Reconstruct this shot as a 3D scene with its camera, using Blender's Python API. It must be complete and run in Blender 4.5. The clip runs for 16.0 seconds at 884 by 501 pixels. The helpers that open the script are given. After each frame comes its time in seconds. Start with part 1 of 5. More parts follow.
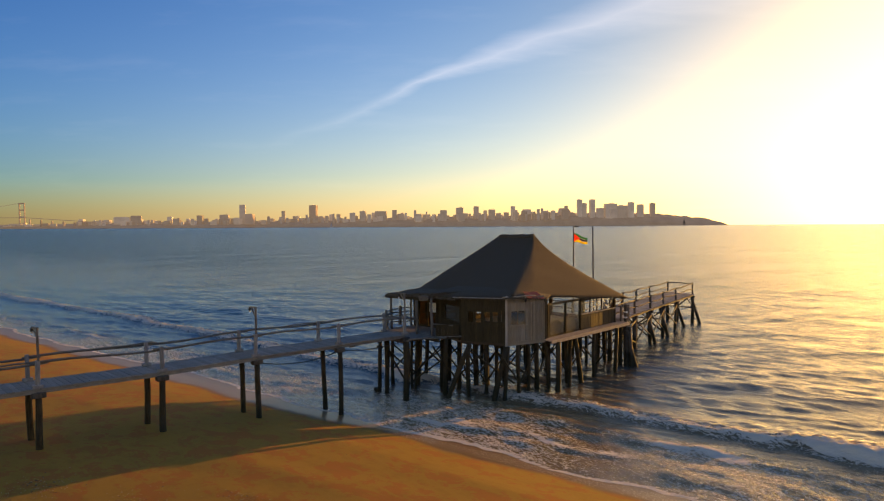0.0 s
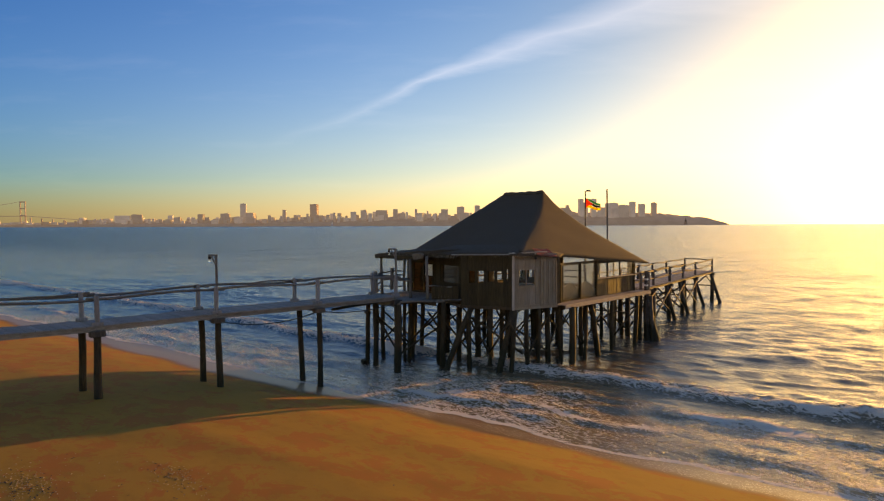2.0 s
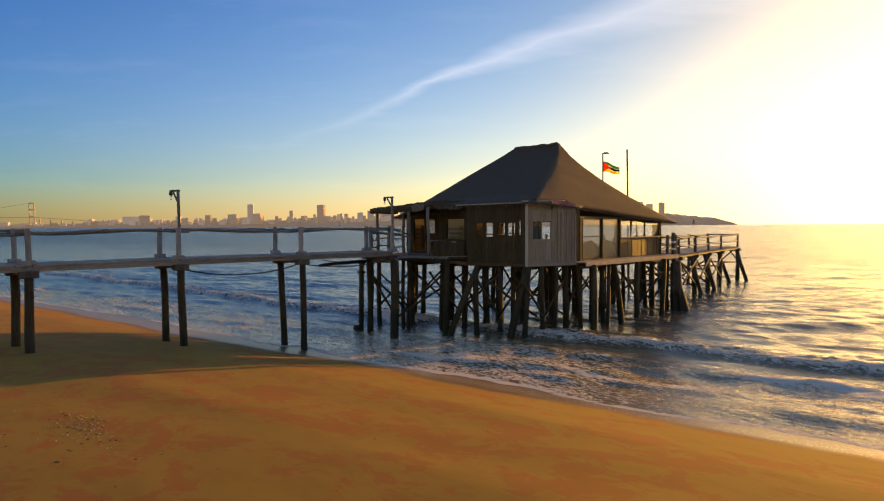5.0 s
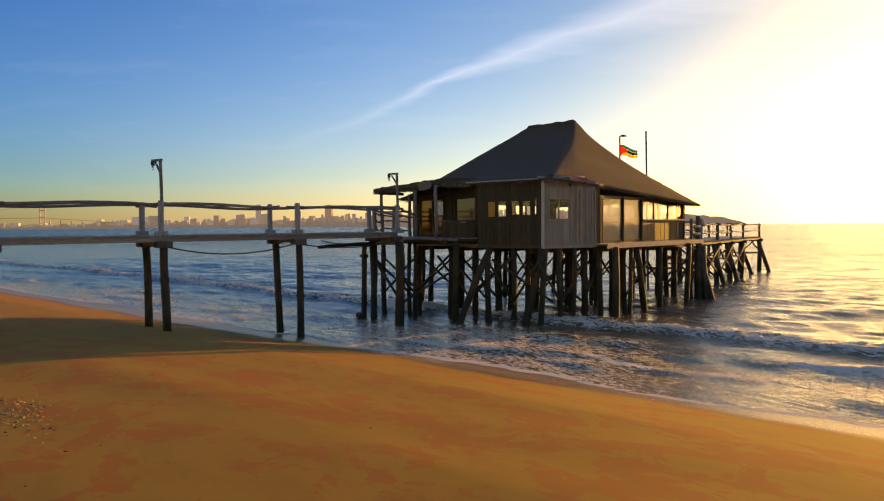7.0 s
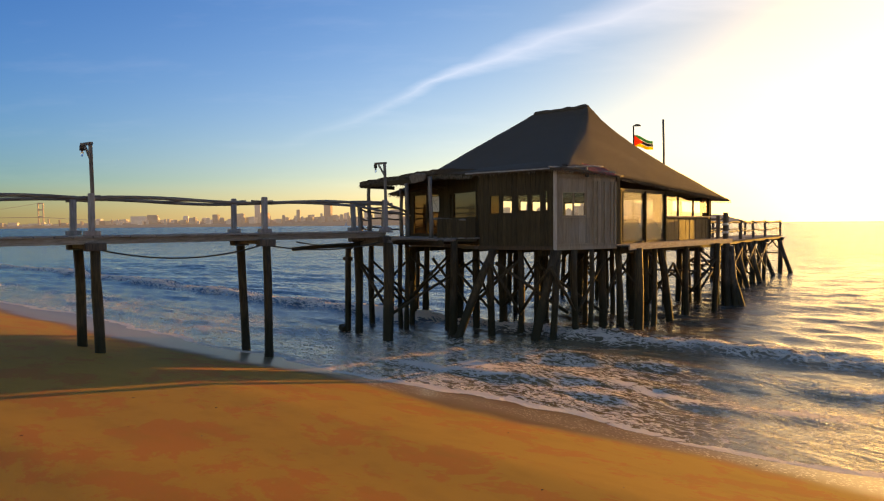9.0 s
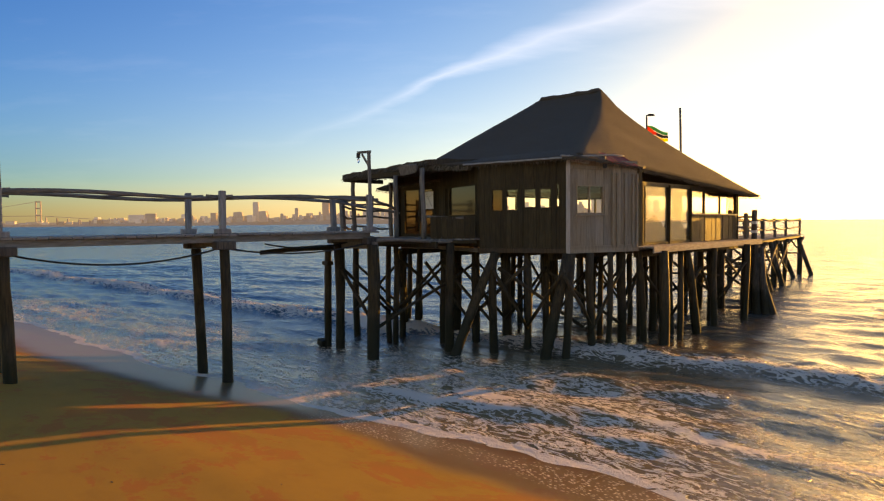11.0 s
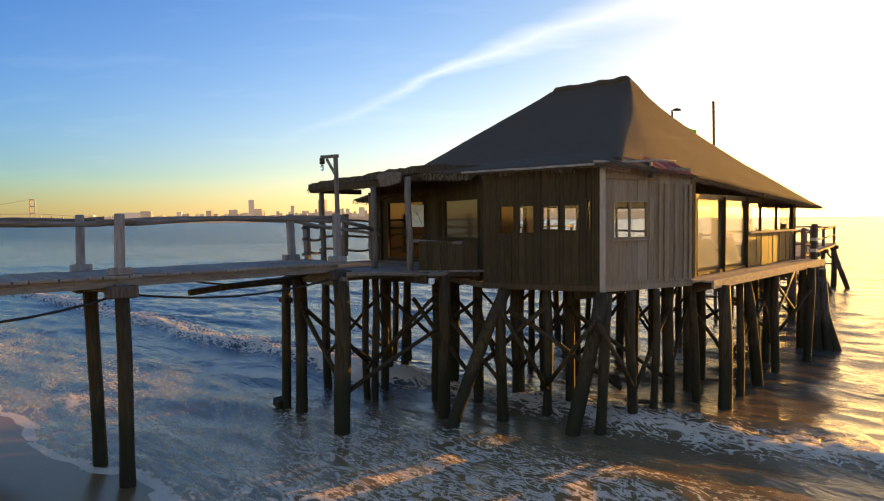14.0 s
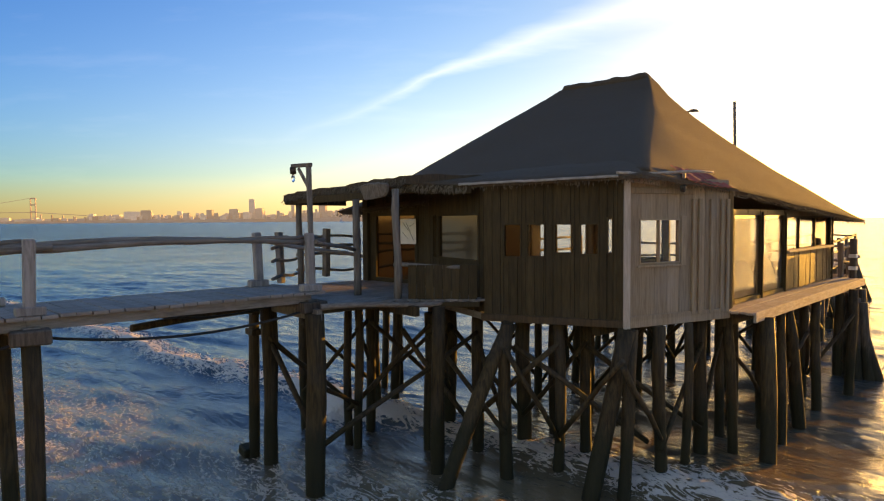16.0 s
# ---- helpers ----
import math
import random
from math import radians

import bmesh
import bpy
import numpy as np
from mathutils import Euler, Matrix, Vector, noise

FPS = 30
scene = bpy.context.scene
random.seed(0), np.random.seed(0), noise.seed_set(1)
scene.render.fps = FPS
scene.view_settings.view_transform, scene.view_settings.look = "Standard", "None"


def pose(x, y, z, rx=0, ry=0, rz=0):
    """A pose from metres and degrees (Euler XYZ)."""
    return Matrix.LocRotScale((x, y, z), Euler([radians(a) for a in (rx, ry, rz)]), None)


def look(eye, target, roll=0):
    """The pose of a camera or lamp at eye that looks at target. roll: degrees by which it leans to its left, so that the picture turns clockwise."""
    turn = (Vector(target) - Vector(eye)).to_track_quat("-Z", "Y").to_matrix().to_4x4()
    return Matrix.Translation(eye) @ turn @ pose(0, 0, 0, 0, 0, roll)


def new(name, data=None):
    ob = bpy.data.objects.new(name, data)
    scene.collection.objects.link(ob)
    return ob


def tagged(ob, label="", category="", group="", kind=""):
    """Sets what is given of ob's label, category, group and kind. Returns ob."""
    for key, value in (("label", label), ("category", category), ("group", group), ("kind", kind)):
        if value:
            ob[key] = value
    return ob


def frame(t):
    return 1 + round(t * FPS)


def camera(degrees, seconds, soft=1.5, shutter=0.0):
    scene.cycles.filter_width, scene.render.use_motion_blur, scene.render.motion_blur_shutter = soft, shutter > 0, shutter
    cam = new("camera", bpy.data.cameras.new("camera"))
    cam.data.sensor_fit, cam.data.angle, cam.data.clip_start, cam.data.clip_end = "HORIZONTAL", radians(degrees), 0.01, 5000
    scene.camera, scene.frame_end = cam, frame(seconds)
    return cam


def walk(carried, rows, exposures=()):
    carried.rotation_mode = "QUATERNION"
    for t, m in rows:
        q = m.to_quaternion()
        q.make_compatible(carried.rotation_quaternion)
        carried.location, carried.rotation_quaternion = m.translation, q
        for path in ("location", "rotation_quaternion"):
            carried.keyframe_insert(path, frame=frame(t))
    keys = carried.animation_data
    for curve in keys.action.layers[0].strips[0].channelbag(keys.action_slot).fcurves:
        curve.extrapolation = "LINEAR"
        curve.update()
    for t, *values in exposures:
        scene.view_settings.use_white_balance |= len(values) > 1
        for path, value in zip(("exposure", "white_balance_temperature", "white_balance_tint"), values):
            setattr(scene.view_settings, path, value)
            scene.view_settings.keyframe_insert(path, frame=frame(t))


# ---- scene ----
cam = camera(67.3, 16.0, soft=1.2)
# the hut's corner post is the origin, +y runs out to sea along the walkway, z = 0 is the sea level
BASE = pose(0, 0, 0, 0, 0, 50) @ pose(-3.38, -36.89, 0.55)
PATH = [
    (0, (-0.458, 2.546, 8.505), (-0.429, 4.544, 8.428), -0.3),
    (0.5, (-0.382, 3.994, 7.41), (-0.353, 5.992, 7.33), -0.2),
    (1, (-0.259, 5.283, 6.687), (-0.233, 7.281, 6.606), -0.2),
    (1.5, (-0.247, 6.237, 6.461), (-0.221, 8.236, 6.383), -0.2),
    (2, (-0.223, 7.092, 6.042), (-0.197, 9.09, 5.964), -0.2),
    (2.5, (-0.144, 8.024, 5.353), (-0.119, 10.022, 5.277), -0.3),
    (3, (-0.116, 8.668, 4.905), (-0.091, 10.667, 4.829), -0.3),
    (5.5, (-0.04, 11.213, 3.578), (-0.042, 13.212, 3.503), -0.3),
    (6, (-0.055, 11.679, 3.344), (-0.065, 13.678, 3.268), -0.3),
    (6.5, (-0.047, 12.192, 3.159), (-0.066, 14.19, 3.08), -0.3),
    (7, (-0.079, 12.724, 3.031), (-0.097, 14.722, 2.956), -0.4),
    (7.5, (0.043, 13.394, 3.029), (0.016, 15.392, 2.955), -0.4),
    (8, (0.033, 14.218, 3.002), (0.009, 16.216, 2.928), -0.5),
    (8.5, (0.026, 15.152, 3.013), (0.005, 17.151, 2.935), -0.5),
    (9, (0.012, 16.177, 3.009), (-0.004, 18.175, 2.93), -0.5),
    (11.5, (0.145, 19.957, 3.035), (0.135, 21.955, 2.949), -0.5),
    (12, (0.159, 20.838, 3.058), (0.15, 22.836, 2.969), -0.4),
    (12.5, (0.162, 21.643, 3.027), (0.155, 23.641, 2.938), -0.4),
    (13, (0.195, 22.363, 3.105), (0.186, 24.361, 3.013), -0.4),
    (13.5, (0.203, 23.02, 3.416), (0.195, 25.019, 3.329), -0.7),
    (14, (0.189, 23.689, 3.639), (0.188, 25.687, 3.547), -0.6),
    (14.5, (0.247, 24.287, 3.641), (0.246, 26.284, 3.548), -0.4),
    (15, (0.275, 24.814, 3.701), (0.273, 26.812, 3.605), -0.5),
    (15.5, (0.288, 25.356, 3.865), (0.286, 27.354, 3.771), -0.4),
    (16, (0.314, 25.852, 4.0), (0.312, 27.849, 3.908), -0.4),
]
EXPOSURES = [(0.0, 0.32, 9300, 21), (2.5, 0.36, 9300, 21), (7.0, 0.48, 9500, 21), (9.0, 0.55, 9600, 21), (12.5, 0.80, 9900, 21), (16.0, 1.00, 10200, 21)]
walk(cam, [(t, BASE @ look(eye, target, roll)) for t, eye, target, roll in PATH], EXPOSURES)

# ---- light ----
SUN_AZ, SUN_EL = -1.8, 5.0          # degrees from +y towards +x, and above the sea
sun_dir = Vector((math.sin(radians(SUN_AZ)) * math.cos(radians(SUN_EL)), math.cos(radians(SUN_AZ)) * math.cos(radians(SUN_EL)), math.sin(radians(SUN_EL))))
sun = new("sun", bpy.data.lights.new("sun", "SUN"))
sun.data.energy, sun.data.angle, sun.data.color = 4.5, radians(0.53), (1.0, 0.57, 0.11)
sun.matrix_world = look(sun_dir * 200, (0, 0, 0))

world = bpy.data.worlds.new("evening_sky")
scene.world = world
world.use_nodes = True
wn, wl = world.node_tree.nodes, world.node_tree.links
wn.clear()
sky = wn.new("ShaderNodeTexSky")
sky.sky_type, sky.sun_disc = "NISHITA", False
sky.sun_elevation, sky.sun_rotation = radians(SUN_EL), radians(SUN_AZ)
sky.air_density, sky.dust_density, sky.ozone_density, sky.altitude = 1.0, 1.35, 5.0, 0
background = wn.new("ShaderNodeBackground")
background.inputs["Strength"].default_value = 0.34
world_out = wn.new("ShaderNodeOutputWorld")


def wmath(op, a, b=None, clamp=False):
    n = wn.new("ShaderNodeMath")
    n.operation, n.use_clamp = op, clamp
    for i, v in enumerate((a, b)):
        if v is None:
            continue
        if isinstance(v, (int, float)):
            n.inputs[i].default_value = v
        else:
            wl.new(v, n.inputs[i])
    return n.outputs[0]


def wdot(direction):
    n = wn.new("ShaderNodeVectorMath")
    n.operation = "DOT_PRODUCT"
    wl.new(wcoord.outputs["Generated"], n.inputs[0])
    n.inputs[1].default_value = direction
    return n.outputs["Value"]


# a thin streak of high cloud that climbs from the far shore towards the sun, with feathered wisps
wcoord = wn.new("ShaderNodeTexCoord")
AHEAD = Vector((-0.766, 0.643, 0.0))
SIDE = Vector((0.643, 0.766, 0.0))
ahead, side, up = wdot(AHEAD), wdot(SIDE), wdot((0, 0, 1))
tx, tz = wmath("DIVIDE", side, ahead), wmath("DIVIDE", up, ahead)
wcomb = wn.new("ShaderNodeCombineXYZ")
wl.new(tx, wcomb.inputs[0])
wl.new(tz, wcomb.inputs[1])
wmap = wn.new("ShaderNodeMapping")
wmap.inputs["Rotation"].default_value = (0, 0, radians(-27))
wmap.inputs["Scale"].default_value = (2.2, 14.0, 1.0)
wl.new(wcomb.outputs[0], wmap.inputs["Vector"])
wnoise = wn.new("ShaderNodeTexNoise")
wnoise.inputs["Scale"].default_value, wnoise.inputs["Detail"].default_value, wnoise.inputs["Roughness"].default_value = 1.6, 6.0, 0.6
wl.new(wmap.outputs[0], wnoise.inputs["Vector"])
soft = wmath("SUBTRACT", wnoise.outputs["Fac"], 0.5)
axis = wmath("SUBTRACT", wmath("ADD", wmath("MULTIPLY", tx, 0.33), 0.222), wmath("MULTIPLY", wmath("MULTIPLY", tx, -7.0, True), 0.020))
off = wmath("ABSOLUTE", wmath("ADD", wmath("SUBTRACT", tz, axis), wmath("MULTIPLY", soft, 0.036)))
width = wmath("ADD", wmath("MULTIPLY", wmath("MAXIMUM", tx, 0.0), 0.095), 0.014)
core = wmath("SUBTRACT", 1.0, wmath("DIVIDE", off, width), True)
ends = wmath("MULTIPLY", wmath("ADD", wmath("MULTIPLY", wmath("MULTIPLY", wmath("ADD", tx, 0.26), 5.0, True), 0.40), wmath("MULTIPLY", wmath("MULTIPLY", wmath("ADD", tx, 0.08), 14.0, True), 0.55)), wmath("MULTIPLY", wmath("GREATER_THAN", ahead, 0.1), 1.0))
streak = wmath("MULTIPLY", wmath("MULTIPLY", wmath("POWER", core, 1.3), ends), 0.205)
veil = wmath("MULTIPLY", wmath("MULTIPLY", wmath("SUBTRACT", wnoise.outputs["Fac"], 0.52, True), wmath("GREATER_THAN", up, 0.02)), 0.13)
cloud = wmath("MULTIPLY", wmath("ADD", streak, veil), wmath("MULTIPLY", wmath("GREATER_THAN", ahead, 0.1), 1.0), True)
# warm haze that thickens towards the horizon, brightest on the sun's side
facing = wdot(Vector((sun_dir.x, sun_dir.y, 0)).normalized())
toward = wmath("MAXIMUM", facing, 0.0)
height = wmath("MAXIMUM", up, 0.0)
sunward = wmath("ADD", wmath("MULTIPLY", wmath("POWER", toward, 1.5), 1.1), 0.16)
haze = wmath("MULTIPLY", wmath("POWER", 2.718, wmath("MULTIPLY", height, -9.0)), sunward)
golden = wmath("MULTIPLY", wmath("POWER", 2.718, wmath("MULTIPLY", height, -8.0)), wmath("POWER", toward, 9.0))
aureole = wmath("MULTIPLY", wmath("POWER", 2.718, wmath("MULTIPLY", height, -3.2)), wmath("POWER", toward, 20.0))
fill_belt = wmath("MULTIPLY", wmath("POWER", 2.718, wmath("MULTIPLY", height, -3.5)), wmath("ADD", wmath("MULTIPLY", facing, -1.2), 0.1, True))


def wadd(base, factor, colour):
    n = wn.new("ShaderNodeMix")
    n.data_type, n.blend_type = "RGBA", "ADD"
    wl.new(factor, n.inputs["Factor"])
    wl.new(base, n.inputs["A"])
    n.inputs["B"].default_value = (*colour, 1)
    return n.outputs["Result"]


def wtint(base, factor, colour):
    n = wn.new("ShaderNodeMix")
    n.data_type, n.blend_type = "RGBA", "MULTIPLY"
    wl.new(factor, n.inputs["Factor"])
    wl.new(base, n.inputs["A"])
    n.inputs["B"].default_value = (*colour, 1)
    return n.outputs["Result"]


# deeper blue away from the sun, a softer glow towards it, and opposite to it an unseen warm belt added as fill
away = wmath("SUBTRACT", 0.85, wmath("MULTIPLY", facing, 0.85), True)
deep_sky = wn.new("ShaderNodeHueSaturation")
deep_sky.inputs["Saturation"].default_value, deep_sky.inputs["Value"].default_value = 1.95, 0.82
wl.new(away, deep_sky.inputs["Fac"])
wl.new(sky.outputs[0], deep_sky.inputs["Color"])
hazy = wtint(deep_sky.outputs[0], away, (0.60, 0.91, 1.13))
hazy = wtint(hazy, wmath("MULTIPLY", away, wmath("MULTIPLY", height, 2.6, True), True), (0.52, 0.72, 0.90))
hazy = wtint(hazy, wmath("POWER", toward, 3.6), (0.64, 0.53, 0.33))
hazy = wadd(hazy, haze, (2.36, 1.80, 0.98))
hazy = wadd(hazy, golden, (2.9, 2.0, 0.75))
hazy = wadd(hazy, aureole, (17.0, 10.6, 2.9))
# unseen warm sky overhead and behind, added to brighten the hut's shaded front
fill_tint = wmath("ADD", wmath("MULTIPLY", facing, -1.9), wmath("ADD", wmath("MULTIPLY", wmath("SUBTRACT", up, 0.45, True), 1.2), 0.22), True)
hazy = wtint(hazy, fill_tint, (1.95, 1.32, 0.86))
hazy = wadd(hazy, fill_belt, (1.75, 1.28, 0.55))
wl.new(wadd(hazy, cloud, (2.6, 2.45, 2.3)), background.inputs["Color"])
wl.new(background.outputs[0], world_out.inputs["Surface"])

# ---- materials ----


class Nodes:
    """A short hand for building one material."""

    def __init__(self, name):
        self.mat = bpy.data.materials.new(name)
        self.mat.use_nodes = True
        self.n, self.l = self.mat.node_tree.nodes, self.mat.node_tree.links
        self.bsdf = self.n["Principled BSDF"]
        self.coord = self.n.new("ShaderNodeTexCoord")
        self.geo = self.n.new("ShaderNodeNewGeometry")

    def put(self, v, socket):
        if hasattr(v, "is_linked"):
            self.l.new(v, socket)
        elif isinstance(v, (tuple, list)) and len(v) == 3 and socket.type == "RGBA":
            socket.default_value = (*v, 1)
        else:
            socket.default_value = v

    def math(self, op, a, b=None, clamp=False):
        n = self.n.new("ShaderNodeMath")
        n.operation, n.use_clamp = op, clamp
        self.put(a, n.inputs[0])
        if b is not None:
            self.put(b, n.inputs[1])
        return n.outputs[0]

    def place(self, scale=(1, 1, 1), world=False, rotation=(0, 0, 0)):
        n = self.n.new("ShaderNodeMapping")
        n.inputs["Scale"].default_value = scale
        n.inputs["Rotation"].default_value = rotation
        self.l.new(self.geo.outputs["Position"] if world else self.coord.outputs["Object"], n.inputs["Vector"])
        return n.outputs[0]

    def noise(self, vector, scale, detail=4.0, rough=0.55, distort=0.0):
        n = self.n.new("ShaderNodeTexNoise")
        self.l.new(vector, n.inputs["Vector"])
        n.inputs["Scale"].default_value, n.inputs["Detail"].default_value = scale, detail
        n.inputs["Roughness"].default_value, n.inputs["Distortion"].default_value = rough, distort
        return n.outputs["Fac"]

    def cells(self, vector, scale, feature="F1"):
        n = self.n.new("ShaderNodeTexVoronoi")
        n.feature = feature
        self.l.new(vector, n.inputs["Vector"])
        n.inputs["Scale"].default_value = scale
        return n.outputs["Distance"]

    def ramp(self, v, lo, hi):
        n = self.n.new("ShaderNodeMapRange")
        n.interpolation_type = "SMOOTHSTEP"
        self.put(v, n.inputs["Value"])
        n.inputs["From Min"].default_value, n.inputs["From Max"].default_value = lo, hi
        return n.outputs["Result"]

    def mix(self, f, a, b, mode="MIX"):
        n = self.n.new("ShaderNodeMix")
        n.data_type, n.blend_type = "RGBA", mode
        self.put(f, n.inputs["Factor"])
        self.put(a, n.inputs["A"])
        self.put(b, n.inputs["B"])
        return n.outputs["Result"]

    def bump(self, height, strength=0.3, distance=0.02):
        n = self.n.new("ShaderNodeBump")
        n.inputs["Strength"].default_value, n.inputs["Distance"].default_value = strength, distance
        self.put(height, n.inputs["Height"])
        self.l.new(n.outputs[0], self.bsdf.inputs["Normal"])

    def attribute(self, name):
        n = self.n.new("ShaderNodeAttribute")
        n.attribute_name = name
        return n.outputs["Fac"]

    def random(self):
        return self.n.new("ShaderNodeObjectInfo").outputs["Random"]

    def set(self, **k):
        for key, v in k.items():
            self.put(v, self.bsdf.inputs[key.replace("_", " ")])
        return self.mat


def timber(name, light, dark, grain=(14, 14, 1.2), rough=0.75, worn=0.35, bump=0.4, world=False, tide=0.0):
    """Weathered wood: grain along the piece, blotches, a tone of its own for each piece, and weed below the tide mark."""
    m = Nodes(name)
    v = m.place(grain, world)
    fine = m.noise(v, 3.0, 6, 0.65, 0.4)
    blotch = m.noise(m.place((1.3, 1.3, 1.3), True), 1.1, 3)
    c = m.mix(m.ramp(fine, 0.3, 0.72), dark, light)
    grey = tuple(sum(light) / 3 * k for k in (1.05, 1.0, 0.95))
    c = m.mix(m.math("MULTIPLY", m.ramp(blotch, 0.42, 0.7), worn), c, grey)
    tone = m.math("ADD", m.math("MULTIPLY", m.random(), 0.3), 0.85)
    comb = m.n.new("ShaderNodeCombineXYZ")
    for i in range(3):
        m.l.new(tone, comb.inputs[i])
    c = m.mix(1.0, c, comb.outputs[0], "MULTIPLY")
    if tide:
        split = m.n.new("ShaderNodeSeparateXYZ")
        m.l.new(m.geo.outputs["Position"], split.inputs[0])
        ragged = m.math("ADD", split.outputs[2], m.math("MULTIPLY", m.noise(m.place((5, 5, 1.4), True), 1.6, 5, 0.65), 0.9))
        c = m.mix(m.math("MULTIPLY", m.math("SUBTRACT", 1.0, m.ramp(ragged, tide + 0.25, tide + 0.75)), 0.8), c, (0.020, 0.022, 0.011))
    m.bump(fine, bump, 0.012)
    return m.set(Base_Color=c, Roughness=rough, Specular_IOR_Level=0.2)


PILE = timber("tarred_pile_wood", (0.094, 0.062, 0.028), (0.030, 0.020, 0.010), (7, 7, 0.7), 0.7, 0.3, 0.8, tide=1.0)
DECK = timber("weathered_deck_boards", (0.34, 0.31, 0.28), (0.19, 0.165, 0.14), (9, 1.2, 9), 0.8)
RAIL = timber("weathered_rail_wood", (0.26, 0.225, 0.19), (0.12, 0.10, 0.08), (9, 9, 0.8), 0.75)
POST = timber("painted_grey_post", (0.36, 0.33, 0.31), (0.20, 0.18, 0.165), (6, 6, 0.8), 0.7)
RAILY = timber("weathered_rail_pole", (0.26, 0.225, 0.19), (0.12, 0.10, 0.08), (9, 0.8, 9), 0.75)
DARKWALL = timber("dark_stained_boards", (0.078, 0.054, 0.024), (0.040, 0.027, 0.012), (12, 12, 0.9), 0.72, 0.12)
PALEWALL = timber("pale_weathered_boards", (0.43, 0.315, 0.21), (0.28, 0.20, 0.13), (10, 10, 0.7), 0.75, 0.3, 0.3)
TRIMPALE = timber("pale_trim", (0.52, 0.43, 0.36), (0.36, 0.29, 0.235), (8, 8, 0.8), 0.7, 0.2, 0.2)
LEDGE = timber("bleached_ledge_boards", (0.46, 0.38, 0.30), (0.28, 0.22, 0.17), (9, 1.0, 9), 0.75)
INNER = timber("varnished_inner_boards", (0.22, 0.13, 0.06), (0.11, 0.062, 0.028), (10, 10, 0.9), 0.5, 0.1, 0.2)
OILED = timber("oiled_brown_boards", (0.105, 0.064, 0.032), (0.06, 0.036, 0.018), (10, 10, 0.9), 0.6, 0.15, 0.2)
FARWOOD = timber("sea_worn_jetty_wood", (0.15, 0.118, 0.09), (0.06, 0.046, 0.035), (7, 7, 0.8), 0.75, tide=0.9)


def thatch(name, light, dark):
    m = Nodes(name)
    straw = m.noise(m.place((26, 26, 4.0)), 2.2, 6, 0.7, 0.3)
    patch = m.noise(m.place((1, 1, 1)), 0.9, 4)
    layer = m.noise(m.place((1.2, 1.2, 9)), 1.4, 3)
    c = m.mix(m.ramp(straw, 0.3, 0.75), dark, light)
    c = m.mix(m.math("MULTIPLY", m.ramp(patch, 0.4, 0.72), 0.5), c, tuple(x * 0.6 for x in light))
    m.bump(m.math("ADD", straw, m.math("MULTIPLY", layer, 0.8)), 0.5, 0.03)
    return m.set(Base_Color=c, Roughness=0.95)


THATCH = thatch("old_grey_thatch", (0.128, 0.086, 0.050), (0.052, 0.035, 0.021))
STRAW = thatch("frayed_straw", (0.20, 0.165, 0.11), (0.08, 0.065, 0.045))


def plain(name, colour, rough=0.5, metal=0.0, spread=0.25, scale=6.0):
    m = Nodes(name)
    f = m.noise(m.place(), scale, 5)
    g = m.noise(m.place((1, 1, 1)), scale * 9, 3)
    c = m.mix(m.ramp(f, 0.3, 0.7), tuple(x * (1 - spread) for x in colour), tuple(min(1, x * (1 + spread)) for x in colour))
    m.bump(g, 0.12, 0.004)
    return m.set(Base_Color=c, Roughness=m.math("ADD", m.math("MULTIPLY", f, 0.2), rough - 0.1), Metallic=metal)


SHELL = plain("bleached_shell", (0.44, 0.29, 0.14), 0.8, 0, 0.45, 30.0)
IRON = plain("rusty_dark_iron", (0.055, 0.042, 0.035), 0.6, 0.4)
TIN = plain("grey_tin_sheet", (0.26, 0.25, 0.24), 0.5, 0.3)
REDTIN = plain("faded_red_tin", (0.33, 0.072, 0.05), 0.9, 0, 0.4, 9.0)
ROPE = plain("black_cable", (0.02, 0.02, 0.02), 0.6)
WHITEPAINT = plain("chipped_white_paint", (0.72, 0.70, 0.66), 0.5)
PAPER = plain("white_paper", (0.80, 0.79, 0.76), 0.7, 0, 0.06)
GREYBOARD = plain("brown_round_board", (0.085, 0.07, 0.055), 0.6)
INK = plain("dark_ink", (0.12, 0.12, 0.12), 0.7)
CLOTH_RED, CLOTH_GREEN = plain("red_cloth", (0.75, 0.045, 0.025), 0.8), plain("green_cloth", (0.02, 0.20, 0.07), 0.8)
CLOTH_BLACK, CLOTH_YELLOW, CLOTH_WHITE = plain("black_cloth", (0.02, 0.02, 0.02), 0.8), plain("yellow_cloth", (0.85, 0.60, 0.03), 0.8), plain("white_cloth", (0.8, 0.8, 0.8), 0.8)
for cloth in (CLOTH_RED, CLOTH_GREEN, CLOTH_YELLOW, CLOTH_WHITE):
    # thin cloth lets the low sun shine through
    cn, cl = cloth.node_tree.nodes, cloth.node_tree.links
    tr, ad = cn.new("ShaderNodeBsdfTranslucent"), cn.new("ShaderNodeMixShader")
    cl.new(cn["Principled BSDF"].inputs["Base Color"].links[0].from_socket, tr.inputs["Color"])
    ad.inputs[0].default_value = 0.6
    cl.new(cn["Principled BSDF"].outputs[0], ad.inputs[1])
    cl.new(tr.outputs[0], ad.inputs[2])
    cl.new(ad.outputs[0], cn["Material Output"].inputs["Surface"])

GLASS = Nodes("window_glass").set(Base_Color=(0.95, 0.96, 0.95), Roughness=0.02, IOR=1.45, Transmission_Weight=1.0)
